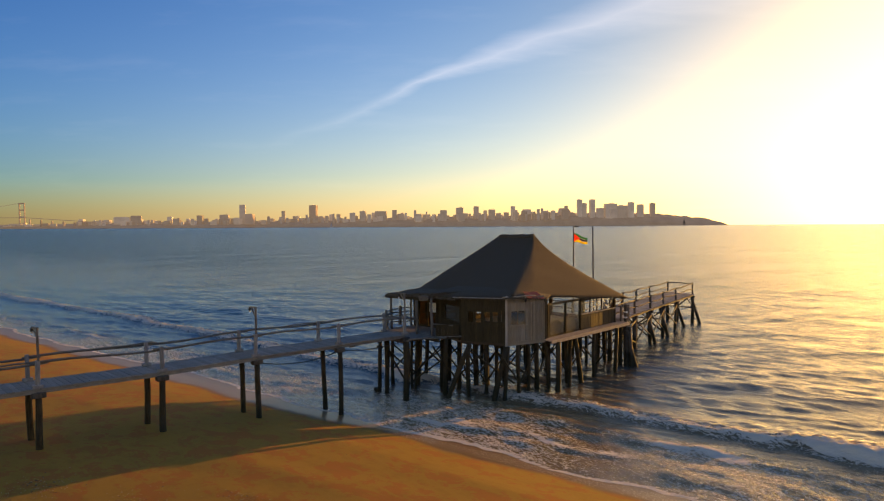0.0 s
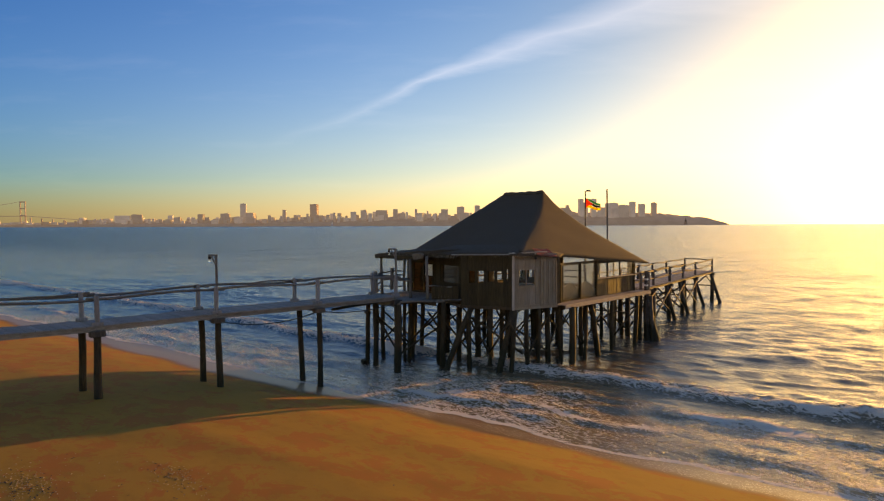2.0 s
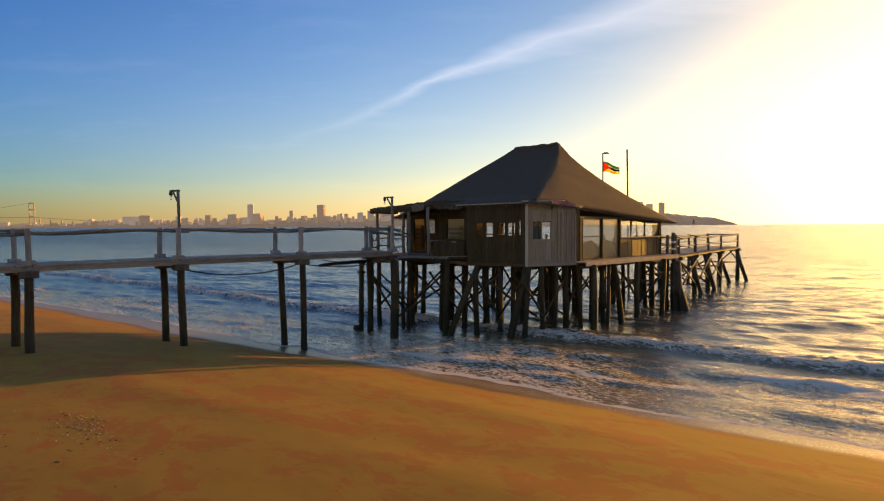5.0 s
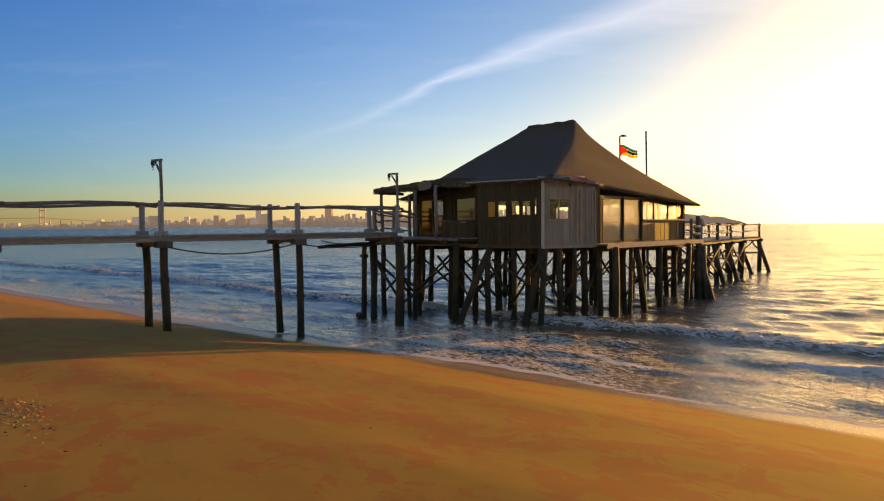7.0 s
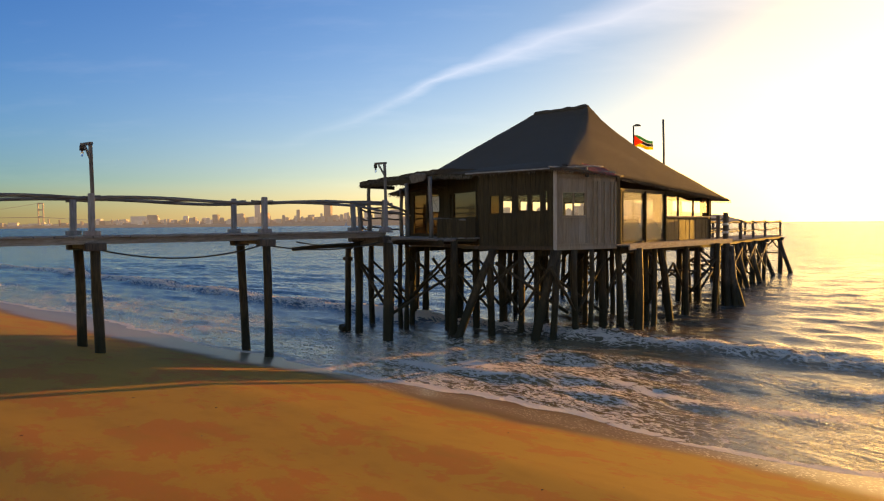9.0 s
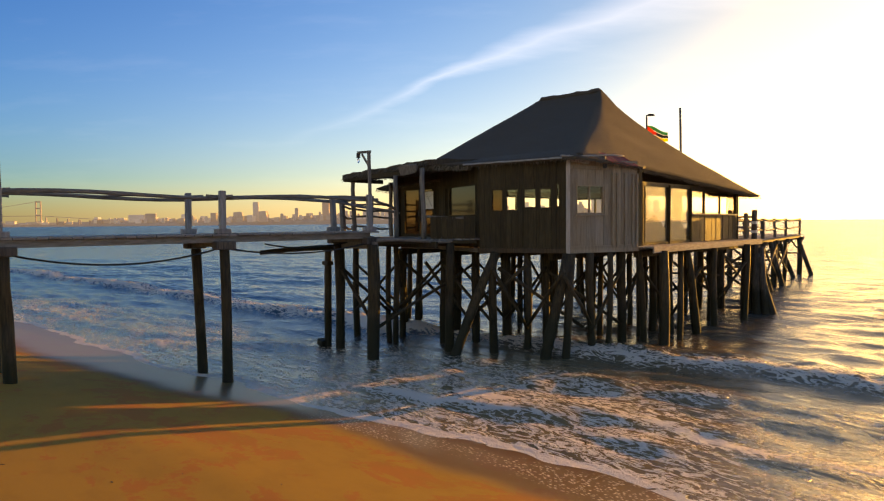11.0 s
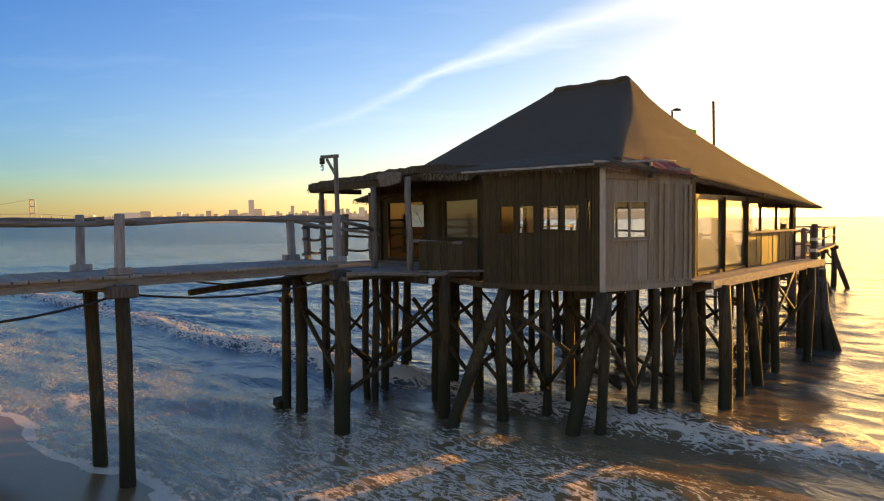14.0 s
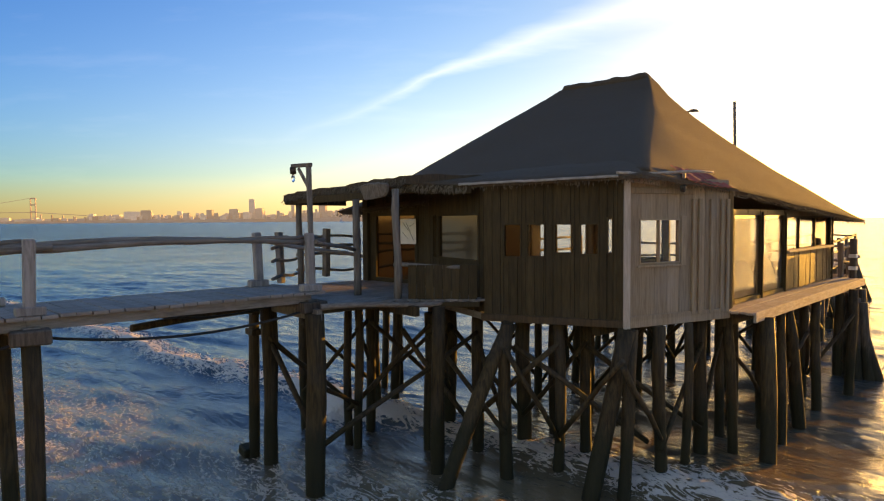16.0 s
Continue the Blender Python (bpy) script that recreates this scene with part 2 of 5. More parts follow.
# amber base puts the sunlit beach's orange reflection into the glass colour
REFLECT_GLASS = Nodes("orange_reflection_glass").set(Base_Color=(0.10, 0.055, 0.020), Roughness=0.06, Metallic=0.4, IOR=1.5, Transmission_Weight=0.5)

DIMFILM = Nodes("dark_tinted_glass").set(Base_Color=(0.045, 0.026, 0.011), Roughness=0.12, IOR=1.5)


def dusty_glass():
    m = Nodes("dusty_glass")
    m.set(Base_Color=(0.92, 0.90, 0.84), Roughness=0.03, IOR=1.4, Transmission_Weight=1.0)
    dust, mx = m.n.new("ShaderNodeBsdfTranslucent"), m.n.new("ShaderNodeMixShader")
    dust.inputs["Color"].default_value = (0.80, 0.76, 0.68, 1)
    m.put(m.math("ADD", m.math("MULTIPLY", m.noise(m.place(), 2.0, 4), 0.25), 0.08), mx.inputs[0])
    m.l.new(m.bsdf.outputs[0], mx.inputs[1])
    m.l.new(dust.outputs[0], mx.inputs[2])
    m.l.new(mx.outputs[0], m.n["Material Output"].inputs["Surface"])
    return m.mat


AMBER = dusty_glass()


def sand_material():
    m = Nodes("beach_sand")
    p = m.place((1, 1, 1), True)
    wet = m.attribute("wet")
    big = m.noise(m.place((0.9, 1.15, 1), True), 0.85, 9, 0.72, 0.35)
    mid = m.noise(m.place((1, 1.6, 1), True), 1.3, 5, 0.6)
    fine = m.noise(p, 60, 3)
    c = m.mix(m.ramp(big, 0.50, 0.545), (0.350, 0.186, 0.024), (0.365, 0.130, 0.021))
    c = m.mix(m.math("MULTIPLY", m.ramp(mid, 0.45, 0.70), 0.5), c, (0.270, 0.136, 0.017))
    c = m.mix(m.math("MULTIPLY", m.ramp(fine, 0.35, 0.8), 0.25), c, (0.25, 0.155, 0.05))
    damp = m.ramp(wet, 0.25, 0.75)
    c = m.mix(m.math("MULTIPLY", damp, 0.75), c, (0.130, 0.085, 0.050))
    # bubbles left behind by the last wave
    froth = m.attribute("froth")
    dots = m.math("SUBTRACT", 1.0, m.ramp(m.cells(m.place((1, 1.5, 1), True, (0, 0, radians(-10.8))), 13.0), 0.16, 0.40))
    gate = m.ramp(m.math("ADD", m.noise(p, 3.2, 4, 0.65), m.math("SUBTRACT", froth, 1.0)), -0.02, 0.22)
    froth = m.math("MULTIPLY", dots, gate)
    c = m.mix(froth, c, (0.72, 0.62, 0.48))
    ripple = m.noise(m.place((1, 2.4, 1), True), 2.6, 4)
    m.bump(m.math("MULTIPLY", m.math("ADD", m.math("MULTIPLY", fine, 0.3), m.math("MULTIPLY", ripple, 0.45)), m.math("SUBTRACT", 1.05, damp)), 0.35, 0.02)
    rough = m.math("SUBTRACT", m.math("ADD", 0.95, m.math("MULTIPLY", froth, 0.3)), m.math("MULTIPLY", m.ramp(wet, 0.30, 0.98), 0.62))
    return m.set(Base_Color=c, Roughness=rough, Specular_IOR_Level=m.math("SUBTRACT", 0.25, m.math("MULTIPLY", damp, 0.05)))


def sea_material():
    m = Nodes("sea_water")
    p = m.place((1, 1, 1), True)
    foam, shoal_and_sun, wide = m.attribute("foam"), m.attribute("shoal_and_sun"), m.attribute("open")
    # ripples at three sizes, long-crested along the shore
    turn = (0, 0, radians(-10.8))
    small = m.noise(m.place((0.8, 2.6, 1), True, turn), 2.1, 5, 0.65, 0.3)
    mid = m.noise(m.place((0.30, 0.85, 1), True, turn), 1.2, 4, 0.6, 0.4)
    long = m.noise(m.place((0.075, 0.34, 1), True, turn), 1.0, 5, 0.62, 0.3)
    h = m.math("ADD", m.math("MULTIPLY", small, 0.06), m.math("ADD", m.math("MULTIPLY", mid, 0.17), m.math("MULTIPLY", long, 0.18)))
    # beyond the breakers the small waves are felt as a broader gloss, with bands of wind
    gust = m.noise(m.place((0.060, 0.17, 1), True, turn), 1.0, 7, 0.68, 0.3)
    h = m.math("ADD", h, m.math("MULTIPLY", m.math("MULTIPLY", gust, wide), 1.1))
    # far out only groups of waves can be told apart
    group = m.noise(m.place((0.075, 0.026, 1), True, turn), 1.0, 7, 0.72, 0.4)
    h = m.math("ADD", h, m.math("MULTIPLY", m.math("MULTIPLY", group, m.math("POWER", wide, 2.0)), 4.5))
    # a net of foam: thin walls between cells, broken up by noise
    net_v = m.n.new("ShaderNodeVectorMath")
    net_v.operation = "ADD"
    warp = m.n.new("ShaderNodeTexNoise")
    warp.inputs["Scale"].default_value, warp.inputs["Detail"].default_value = 1.3, 6
    m.l.new(p, warp.inputs["Vector"])
    m.l.new(m.place((0.75, 2.1, 1), True, turn), net_v.inputs[0])
    m.l.new(warp.outputs["Color"], net_v.inputs[1])
    net = m.cells(net_v.outputs[0], 3.2, "DISTANCE_TO_EDGE")
    cell = m.math("SUBTRACT", 1.0, m.ramp(net, 0.0, 0.27))
    thread = m.noise(m.place((0.7, 1.7, 1), True, turn), 2.9, 6, 0.62, 0.9)
    ridge = m.math("SUBTRACT", 1.0, m.ramp(m.math("ABSOLUTE", m.math("SUBTRACT", thread, 0.5)), 0.0, 0.085))
    lace = m.math("ADD", m.math("MULTIPLY", ridge, 0.75), m.math("MULTIPLY", cell, 0.3))
    spray = m.noise(p, 9.0, 5, 0.7)
    f = m.math("ADD", foam, m.math("MULTIPLY", m.math("SUBTRACT", m.math("ADD", m.math("MULTIPLY", lace, 0.75), m.math("MULTIPLY", spray, 0.6)), 0.75), m.math("SUBTRACT", 0.95, m.math("MULTIPLY", foam, 0.66, True))))
    mask = m.math("MULTIPLY", m.ramp(f, 0.45, 0.585), 0.94)
    lump = m.noise(p, 5.0, 5, 0.7)
    m.bump(m.math("ADD", m.math("MULTIPLY", h, m.math("SUBTRACT", 1.0, m.math("MULTIPLY", shoal_and_sun, 0.45))), m.math("MULTIPLY", m.math("MULTIPLY", lump, mask), 0.10)), 0.78, 1.0)
    deep = (0.013, 0.050, 0.074)
    shallow = (0.285, 0.180, 0.078)
    # bluer patches far out: sky on wave facets put into the base colour
    c = m.mix(m.math("MULTIPLY", wide, m.ramp(gust, 0.2, 0.8)), deep, (0.020, 0.080, 0.112))
    # sandy shallows, plus sunlit gold painted further out on the sunny side
    c = m.mix(shoal_and_sun, c, shallow)
    c = m.mix(mask, c, (0.82, 0.70, 0.57))
    rough = m.math("ADD", m.math("MULTIPLY", mask, 0.65), m.math("ADD", m.math("MULTIPLY", wide, 0.13), 0.09))
    return m.set(Base_Color=c, Roughness=rough, IOR=1.33)


SAND, SEA = sand_material(), sea_material()

# ---- building helpers ----


def part(name, bm, material, parent=None, label=""):
    """Links a bmesh as one mesh object under a thing or under a part."""
    me = bpy.data.meshes.new(name)
    bm.to_mesh(me)
    bm.free()
    me.materials.append(material)
    ob = new(name, me)
    ob.parent = parent
    return tagged(ob, label)


def piece(name, me, m, parent):
    """One more object on a shared mesh."""
    ob = new(name, me)
    ob.parent = parent
    ob.matrix_basis = m
    return ob


def thing(name, label, category, group="", at=(0, 0, 0), kind=""):
    ob = new(name)
    ob.location = at
    ob.empty_display_size = 0.2
    return tagged(ob, label, category, group, kind)


def add_box(bm, m, sx, sy, sz, bevel=0.0):
    """A box of that size centred on the pose m."""
    made = bmesh.ops.create_cube(bm, size=1.0, matrix=m @ Matrix.Diagonal((sx, sy, sz, 1)))
    if bevel:
        edges = list({e for v in made["verts"] for e in v.link_edges})
        bmesh.ops.bevel(bm, geom=edges, offset=bevel, segments=1, affect="EDGES")


def box(m, sx, sy, sz, bevel=0.0):
    bm = bmesh.new()
    add_box(bm, m, sx, sy, sz, bevel)
    return bm


def between(p, q, roll=0.0):
    """A pose at the middle of p and q whose z runs from p to q."""
    p, q = Vector(p), Vector(q)
    return Matrix.Translation((p + q) / 2) @ (q - p).to_track_quat("Z", "Y").to_matrix().to_4x4() @ pose(0, 0, 0, 0, 0, roll)


def add_log(bm, p, q, r0, r1, seg=10, rings=5, wobble=0.02, seed=0):
    """A round pole from p to q, tapering, slightly crooked and knobbly."""
    p, q = Vector(p), Vector(q)
    rnd = random.Random(seed)
    m = (q - p).to_track_quat("Z", "Y").to_matrix()
    ax, ay = m.col[0], m.col[1]
    loops = []
    ph, ph2 = rnd.random() * 6.28, rnd.random() * 6.28
    for i in range(rings + 1):
        t = i / rings
        c = p.lerp(q, t) + (ax * math.sin(t * 4.2 + ph) + ay * math.sin(t * 5.1 + ph2)) * wobble * (0 if i in (0, rings) else 1)
        r = (r0 + (r1 - r0) * t) * (1 + rnd.uniform(-0.06, 0.06))
        loops.append([bm.verts.new(c + (ax * math.cos(k * 6.2832 / seg) + ay * math.sin(k * 6.2832 / seg)) * r * (1 + rnd.uniform(-0.04, 0.04))) for k in range(seg)])
    for a, b in zip(loops, loops[1:]):
        for k in range(seg):
            f = bm.faces.new((a[k], a[(k + 1) % seg], b[(k + 1) % seg], b[k]))
            f.smooth = True
    bm.faces.new(loops[0][::-1])
    bm.faces.new(loops[-1])


def log(name, p, q, r0, r1, material, parent, seed=0, wobble=0.02, label="", rings=5):
    bm = bmesh.new()
    add_log(bm, p, q, r0, r1, 10, rings, wobble, seed)
    return part(name, bm, material, parent, label)


def beam(name, p, q, w, h, material, parent, label="", bevel=0.008):
    return part(name, box(between(p, q), w, h, (Vector(q) - Vector(p)).length, bevel), material, parent, label)


def wave(x, seed, n=6, low=0.1, high=1.0):
    """A smooth random curve of x, about -1 to 1."""
    rnd = np.random.RandomState(seed)
    out = np.zeros_like(x, dtype=float)
    for i in range(n):
        k = low * (high / low) ** (i / max(1, n - 1))
        out += np.sin(k * x + rnd.rand() * 6.28) * rnd.uniform(0.5, 1.0)
    return out / n * 1.6


# ---- the shore: u runs along the waterline, v out to sea ----
EU, EV = np.array((0.9824, 0.1867)), np.array((-0.1867, 0.9824))


def shore_v(x, y):
    return (x * EV[0] + (y + 7.6) * EV[1])


def sand_height(v):
    return np.interp(v, (-5000, -60, -30, -12, -8, -4, 0, 6, 20, 60), (6.0, 2.6, 1.75, 1.17, 1.0, 0.62, 0.0, -0.55, -1.6, -3.0))


def spread(dense0, dense1, step, far0, far1, grow=1.12):
    """Even steps in the middle that grow towards the far ends."""
    mid = list(np.arange(dense0, dense1 + 1e-6, step))
    lo, hi, s = [], [], step
    x = dense0
    while x > far0:
        s *= grow
        x -= s
        lo.append(max(x, far0))
    s, x = step, dense1
    while x < far1:
        s *= grow
        x += s
        hi.append(min(x, far1))
    return np.array(lo[::-1] + mid + hi)


def sheet(name, us, vs, height, attributes, material):
    uu, vv = np.meshgrid(us, vs)
    xs, ys = uu * EU[0] + vv * EV[0], uu * EU[1] + vv * EV[1] - 7.6
    zs = height(uu, vv)
    n, m = len(us), len(vs)
    me = bpy.data.meshes.new(name)
    idx = np.arange(n * m).reshape(m, n)
    quads = np.stack((idx[:-1, :-1], idx[:-1, 1:], idx[1:, 1:], idx[1:, :-1]), -1).reshape(-1, 4)
    me.vertices.add(n * m)
    me.vertices.foreach_set("co", np.stack((xs, ys, zs), -1).ravel().astype(np.float32))
    me.loops.add(quads.size)
    me.loops.foreach_set("vertex_index", quads.ravel().astype(np.int32))
    me.polygons.add(len(quads))
    me.polygons.foreach_set("loop_start", np.arange(0, quads.size, 4, dtype=np.int32))
    me.update(calc_edges=True)
    me.polygons.foreach_set("use_smooth", np.ones(len(quads), dtype=bool))
    for key, fn in attributes.items():
        me.attributes.new(key, "FLOAT", "POINT").data.foreach_set("value", fn(uu, vv).ravel().astype(np.float32))
    me.materials.append(material)
    return new(name, me)


def swash(u):
    """How far the last wave has run up the sand, along the shore."""
    return 0.55 * wave(u, 5, 7, 0.12, 1.3) + 0.10 * wave(u, 6, 6, 1.5, 6.0)


def sand_z(u, v):
    bank = 0.03 * wave(u * 0.7 + v * 0.9, 11, 6, 0.15, 1.2) + 0.02 * wave(v * 1.3 - u * 0.4, 12, 6, 0.3, 2.2)
    near = np.exp(-((v + 1.0) / 2.5) ** 2)
    return sand_height(v) + bank * (1 - 0.8 * near) * np.where(np.abs(u) < 60, 1, 0.2)


def sand_wet(u, v):
    edge = -1.25 - 0.6 / (1 + np.exp(np.clip(u + 1, -40, 40))) + 0.6 * wave(u, 21, 6, 0.10, 0.9) + 0.12 * wave(u, 22, 5, 1.5, 5)
    return 1 / (1 + np.exp(-np.clip(v - edge, -30, 30) * 3.6))


def sand_froth(u, v):
    """Where bubbles lie on the wet sand beside the piles."""
    return np.exp(-((v + 0.35) / 0.75) ** 2) / (1 + np.exp(-np.clip(u - 0.3, -30, 30) * 2.0)) * (1.0 + 0.4 * wave(u, 23, 5, 0.3, 1.6))


ground = sheet("ground", spread(-40, 32, 0.3, -4900, 4900, 1.16), spread(-32, 4, 0.22, -4900, 60, 1.16), sand_z, {"wet": sand_wet, "froth": sand_froth}, SAND)
tagged(ground, "orange-brown beach sand, damp and dark along the waterline", "beach", kind="structure")

# breaking lines: middle v, height, steepness of the front, length of the back, seed, u from which they run
BORES = ((1.5, 0.04, 0.20, 0.8, 31, -99), (3.1, 0.05, 0.40, 1.0, 32, -1), (5.0, 0.09, 0.50, 1.5, 33, 0), (8.1, 0.31, 0.42, 2.1, 36, -99), (12.2, 0.15, 1.0, 2.6, 34, -99), (17.5, 0.15, 1.6, 3.5, 35, -99))
STEADY = (33, 36)     # the two lines that break along their whole length


def bore(u, v, b):
    c, a, front, back, seed, start = b
    mid = c + (0.55 if seed in STEADY else 1.0) * wave(u, seed, 7, 0.06, 0.8) + 0.06 * np.clip(-u - 8, 0, 40) + 0.34 * wave(u + 0.25 * v, seed + 50, 8, 0.5, 5.0)
    tall = a * np.clip(0.62 + 0.85 * wave(u, seed + 90, 6, 0.05, 0.5), 0.55 if seed in STEADY else 0.08, 1.4) / (1 + np.exp(-np.clip(u - start, -40, 40) * 0.8))
    d = v - mid
    return mid, tall, np.where(d < 0, np.exp(-(d / front) ** 2), np.exp(-(d / back) ** 2)), d


def sea_z(u, v):
    z = np.zeros_like(u)
    for b in BORES:
        _, tall, shape, _ = bore(u, v, b)
        churn = 1 + 0.30 * wave(u * 1.3 + v * 2.1, b[4] + 200, 6, 1.5, 7.0) * wave(u * 2.2 - v * 1.7, b[4] + 300, 6, 1.0, 5.0)
        # boiling lumps on the broken face
        lump = np.abs(np.sin(u * 5.3 + v * 2.2 + b[4]) * np.sin(u * 3.1 - v * 5.9)) + 0.6 * np.abs(np.sin(u * 9.7 - v * 4.0) * np.sin(u * 7.1 + v * 9.3 + b[4]))
        face = shape * (1 if b[4] in STEADY or b[4] == 32 else 0)
        z += tall * (shape * churn + 0.26 * face * (lump - 0.5))
    fade = np.clip(v / 3.5, 0.15, 1) * (v > 0.2) * np.clip(1.3 - np.hypot(u, v) / 150.0, 0, 1) ** 1.5
    rnd = np.random.RandomState(3)
    for i in range(30):
        length = 0.62 * 1.155 ** i
        turn = rnd.normal(0, 0.55)
        k = 6.2832 / length
        ph = rnd.rand() * 6.28
        amp = 0.0068 * length ** 0.65 if length < 2.5 else 0.0105
        z += fade * amp * np.sin(k * (v * math.cos(turn) + u * math.sin(turn)) + ph + 1.2 * np.sin(0.11 * u * (1 + i * 0.06) + i))
    run = np.exp(-((v + 0.2) / 1.6) ** 2)
    z += run * (-0.005 + 0.18 * swash(u))
    return z - 0.02


def sea_foam(u, v):
    f = np.zeros_like(u)
    for b in BORES[:4]:
        mid, tall, shape, d = bore(u, v, b)
        strong = np.clip(tall / b[1] * (0.85 + 0.75 * wave(u * 1.0 + v * 0.6, b[4] + 400, 6, 0.3, 2.5)), 0.72 if b[4] == 36 else 0.0, 1.2) * (tall / b[1] > 0.05) * (1.0 if b[4] == 36 else 0.86)
        f = np.maximum(f, strong * np.where(d < 0, np.exp(-(d / (b[2] * (1.9 if b[4] in STEADY else 1.1))) ** 2), np.exp(-(d / (0.45 + 1.6 * b[1])) ** 2)) * 0.95)
        trail = np.where(d < 0, np.exp(d / 1.6), np.exp(-d / 0.9))
        f = np.maximum(f, 0.46 * strong * trail)
    for b in BORES[4:]:
        mid, tall, shape, d = bore(u, v, b)
        f = np.maximum(f, 0.30 * np.clip(tall / b[1] - 0.8, 0, 1) * np.exp(-(d / 0.4) ** 2))
    # lace between the lines, in drifts, and the frayed lip of the last wave on the sand
    drift = np.clip(0.92 + 0.5 * wave(u * 0.8 + v * 0.5, 41, 6, 0.12, 1.0), 0.6, 1.12)
    f = np.maximum(f, (0.452 + 0.05 / (1 + np.exp(-np.clip(u + 1.0, -40, 40) * 0.8))) * drift * np.clip((7.2 + 0.03 * u - v) / 2.5, 0, 1))
    depth = sea_z(u, v) - sand_z(u, v)
    f = np.maximum(f, 1.25 * np.exp(-((depth - 0.012) / 0.013) ** 2) * (v < 2.5))
    return f


def sea_shoal_and_sun(u, v):
    """Sandy, turbid water near the shore; its wider golden reach on the sunny side is sunlight put into the colour."""
    sunny = 1 / (1 + np.exp(-np.clip(u + 2.0, -30, 30) * 0.6))
    reach = 1.2 + 2.0 * sunny
    return np.clip(np.exp(-np.clip(v - reach, 0, 500) / (2.5 + 10.0 * sunny)) + 0.10 * wave(u * 0.6 + v, 44, 5, 0.1, 0.8) * np.exp(-v / 20.0), 0, 1)


def sea_open(u, v):
    return np.clip((v - 12.0) / 70.0, 0, 1) ** 0.7


water = sheet("water", spread(-46, 26, 0.20, -4900, 4900, 1.09), spread(-2.2, 22, 0.13, -2.4, 4900, 1.055), sea_z, {"foam": sea_foam, "shoal_and_sun": sea_shoal_and_sun, "open": sea_open}, SEA)
tagged(water, "blue evening sea with small breakers and lacy white foam", "sea", kind="structure")


def sand_at(x, y):
    u, v = x * EU[0] + (y + 7.6) * EU[1], shore_v(x, y)
    return float(sand_z(np.array([u]), np.array([v]))[0])


def bury(x, y):
    """Where a pile goes into the ground or far enough under the water."""
    return min(sand_at(x, y), -0.35) - 0.6 if sand_at(x, y) < 0.05 else sand_at(x, y) - 0.5


# ---- the far shore, about three and a half kilometres off ----
FAR = pose(0, 0, 0, 0, 0, 50) @ pose(-3.38, -36.89, 0)


def far_mat(name, a, b):
    m = Nodes(name)
    f = m.noise(m.place((1, 1, 1), True), 0.02, 4)
    g = m.noise(m.place((1, 1, 0.5), True), 0.15, 3)
    c = m.mix(m.ramp(f, 0.3, 0.7), a, b)
    c = m.mix(m.math("MULTIPLY", m.ramp(g, 0.5, 0.8), 0.4), c, tuple(x * 0.6 for x in a))
    tone = m.math("ADD", m.math("MULTIPLY", m.random(), 0.8), 0.5)
    comb = m.n.new("ShaderNodeCombineXYZ")
    for i in range(3):
        m.l.new(tone, comb.inputs[i])
    # plain backdrop of distance; its haze is put in as a faint even emission
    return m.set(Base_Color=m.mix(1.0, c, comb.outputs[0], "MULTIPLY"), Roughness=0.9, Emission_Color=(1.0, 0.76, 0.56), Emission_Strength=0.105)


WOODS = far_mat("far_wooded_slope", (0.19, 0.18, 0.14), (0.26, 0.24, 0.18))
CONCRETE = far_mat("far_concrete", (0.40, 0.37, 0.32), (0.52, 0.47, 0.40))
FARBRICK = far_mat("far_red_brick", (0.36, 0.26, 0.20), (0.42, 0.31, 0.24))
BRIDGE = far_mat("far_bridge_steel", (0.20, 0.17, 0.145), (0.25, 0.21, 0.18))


def land_top(x):
    return np.interp(x, (-4200, -2600, -1900, -1000, -500, 0, 500, 700, 900, 1230, 1400, 1500, 1560, 1575), (18, 20, 26, 34, 42, 52, 58, 72, 74, 66, 50, 38, 20, 0.5))


def far_land():
    xs = np.concatenate((np.arange(-4200, 1500, 14.0), np.arange(1500, 1578, 5.0)))
    rough = 1 + 0.10 * wave(xs, 61, 8, 0.006, 0.12) + 0.05 * wave(xs, 62, 8, 0.05, 0.5)
    bm = bmesh.new()
    rows = []
    for k, (d, f) in enumerate(((3480, -0.02), (3500, 0.30), (3560, 0.72), (3640, 1.0), (3900, 0.9), (4300, -0.05))):
        rows.append([bm.verts.new(FAR @ Vector((x, d + 12 * math.sin(x * 0.013 + k), max(-1.0, f * h)))) for x, h in zip(xs, land_top(xs) * (rough if k > 0 else 1))])
    for a, b in zip(rows, rows[1:]):
        for i in range(len(xs) - 1):
            bm.faces.new((a[i], a[i + 1], b[i + 1], b[i]))
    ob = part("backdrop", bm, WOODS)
    return tagged(ob, "hazy wooded headland and low shore across the bay", "far shore", kind="structure")


far_land()


def tower_mesh(seed):
    """A block of flats one unit wide and one high: body with rows of recessed floors, a parapet and a lift house."""
    rnd = random.Random(seed)
    bm = bmesh.new()
    floors = rnd.choice((7, 9, 12))
    for i in range(floors):
        z = (i + 0.5) / floors
        add_box(bm, pose(0, 0, z), 1.0, 0.8, 0.62 / floors)
        add_box(bm, pose(0, 0, z + 0.4 / floors), 0.985, 0.785, 0.9 / floors)
    add_box(bm, pose(rnd.uniform(-0.2, 0.2), 0, 1.03), rnd.uniform(0.35, 0.6), 0.4, 0.07)
    if rnd.random() < 0.4:
        add_box(bm, pose(0.2, 0, 1.10), 0.03, 0.03, 0.12)
    me = bpy.data.meshes.new("tower_block")
    bm.to_mesh(me)
    bm.free()
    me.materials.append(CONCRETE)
    return me


TOWERS = [tower_mesh(i) for i in range(6)]


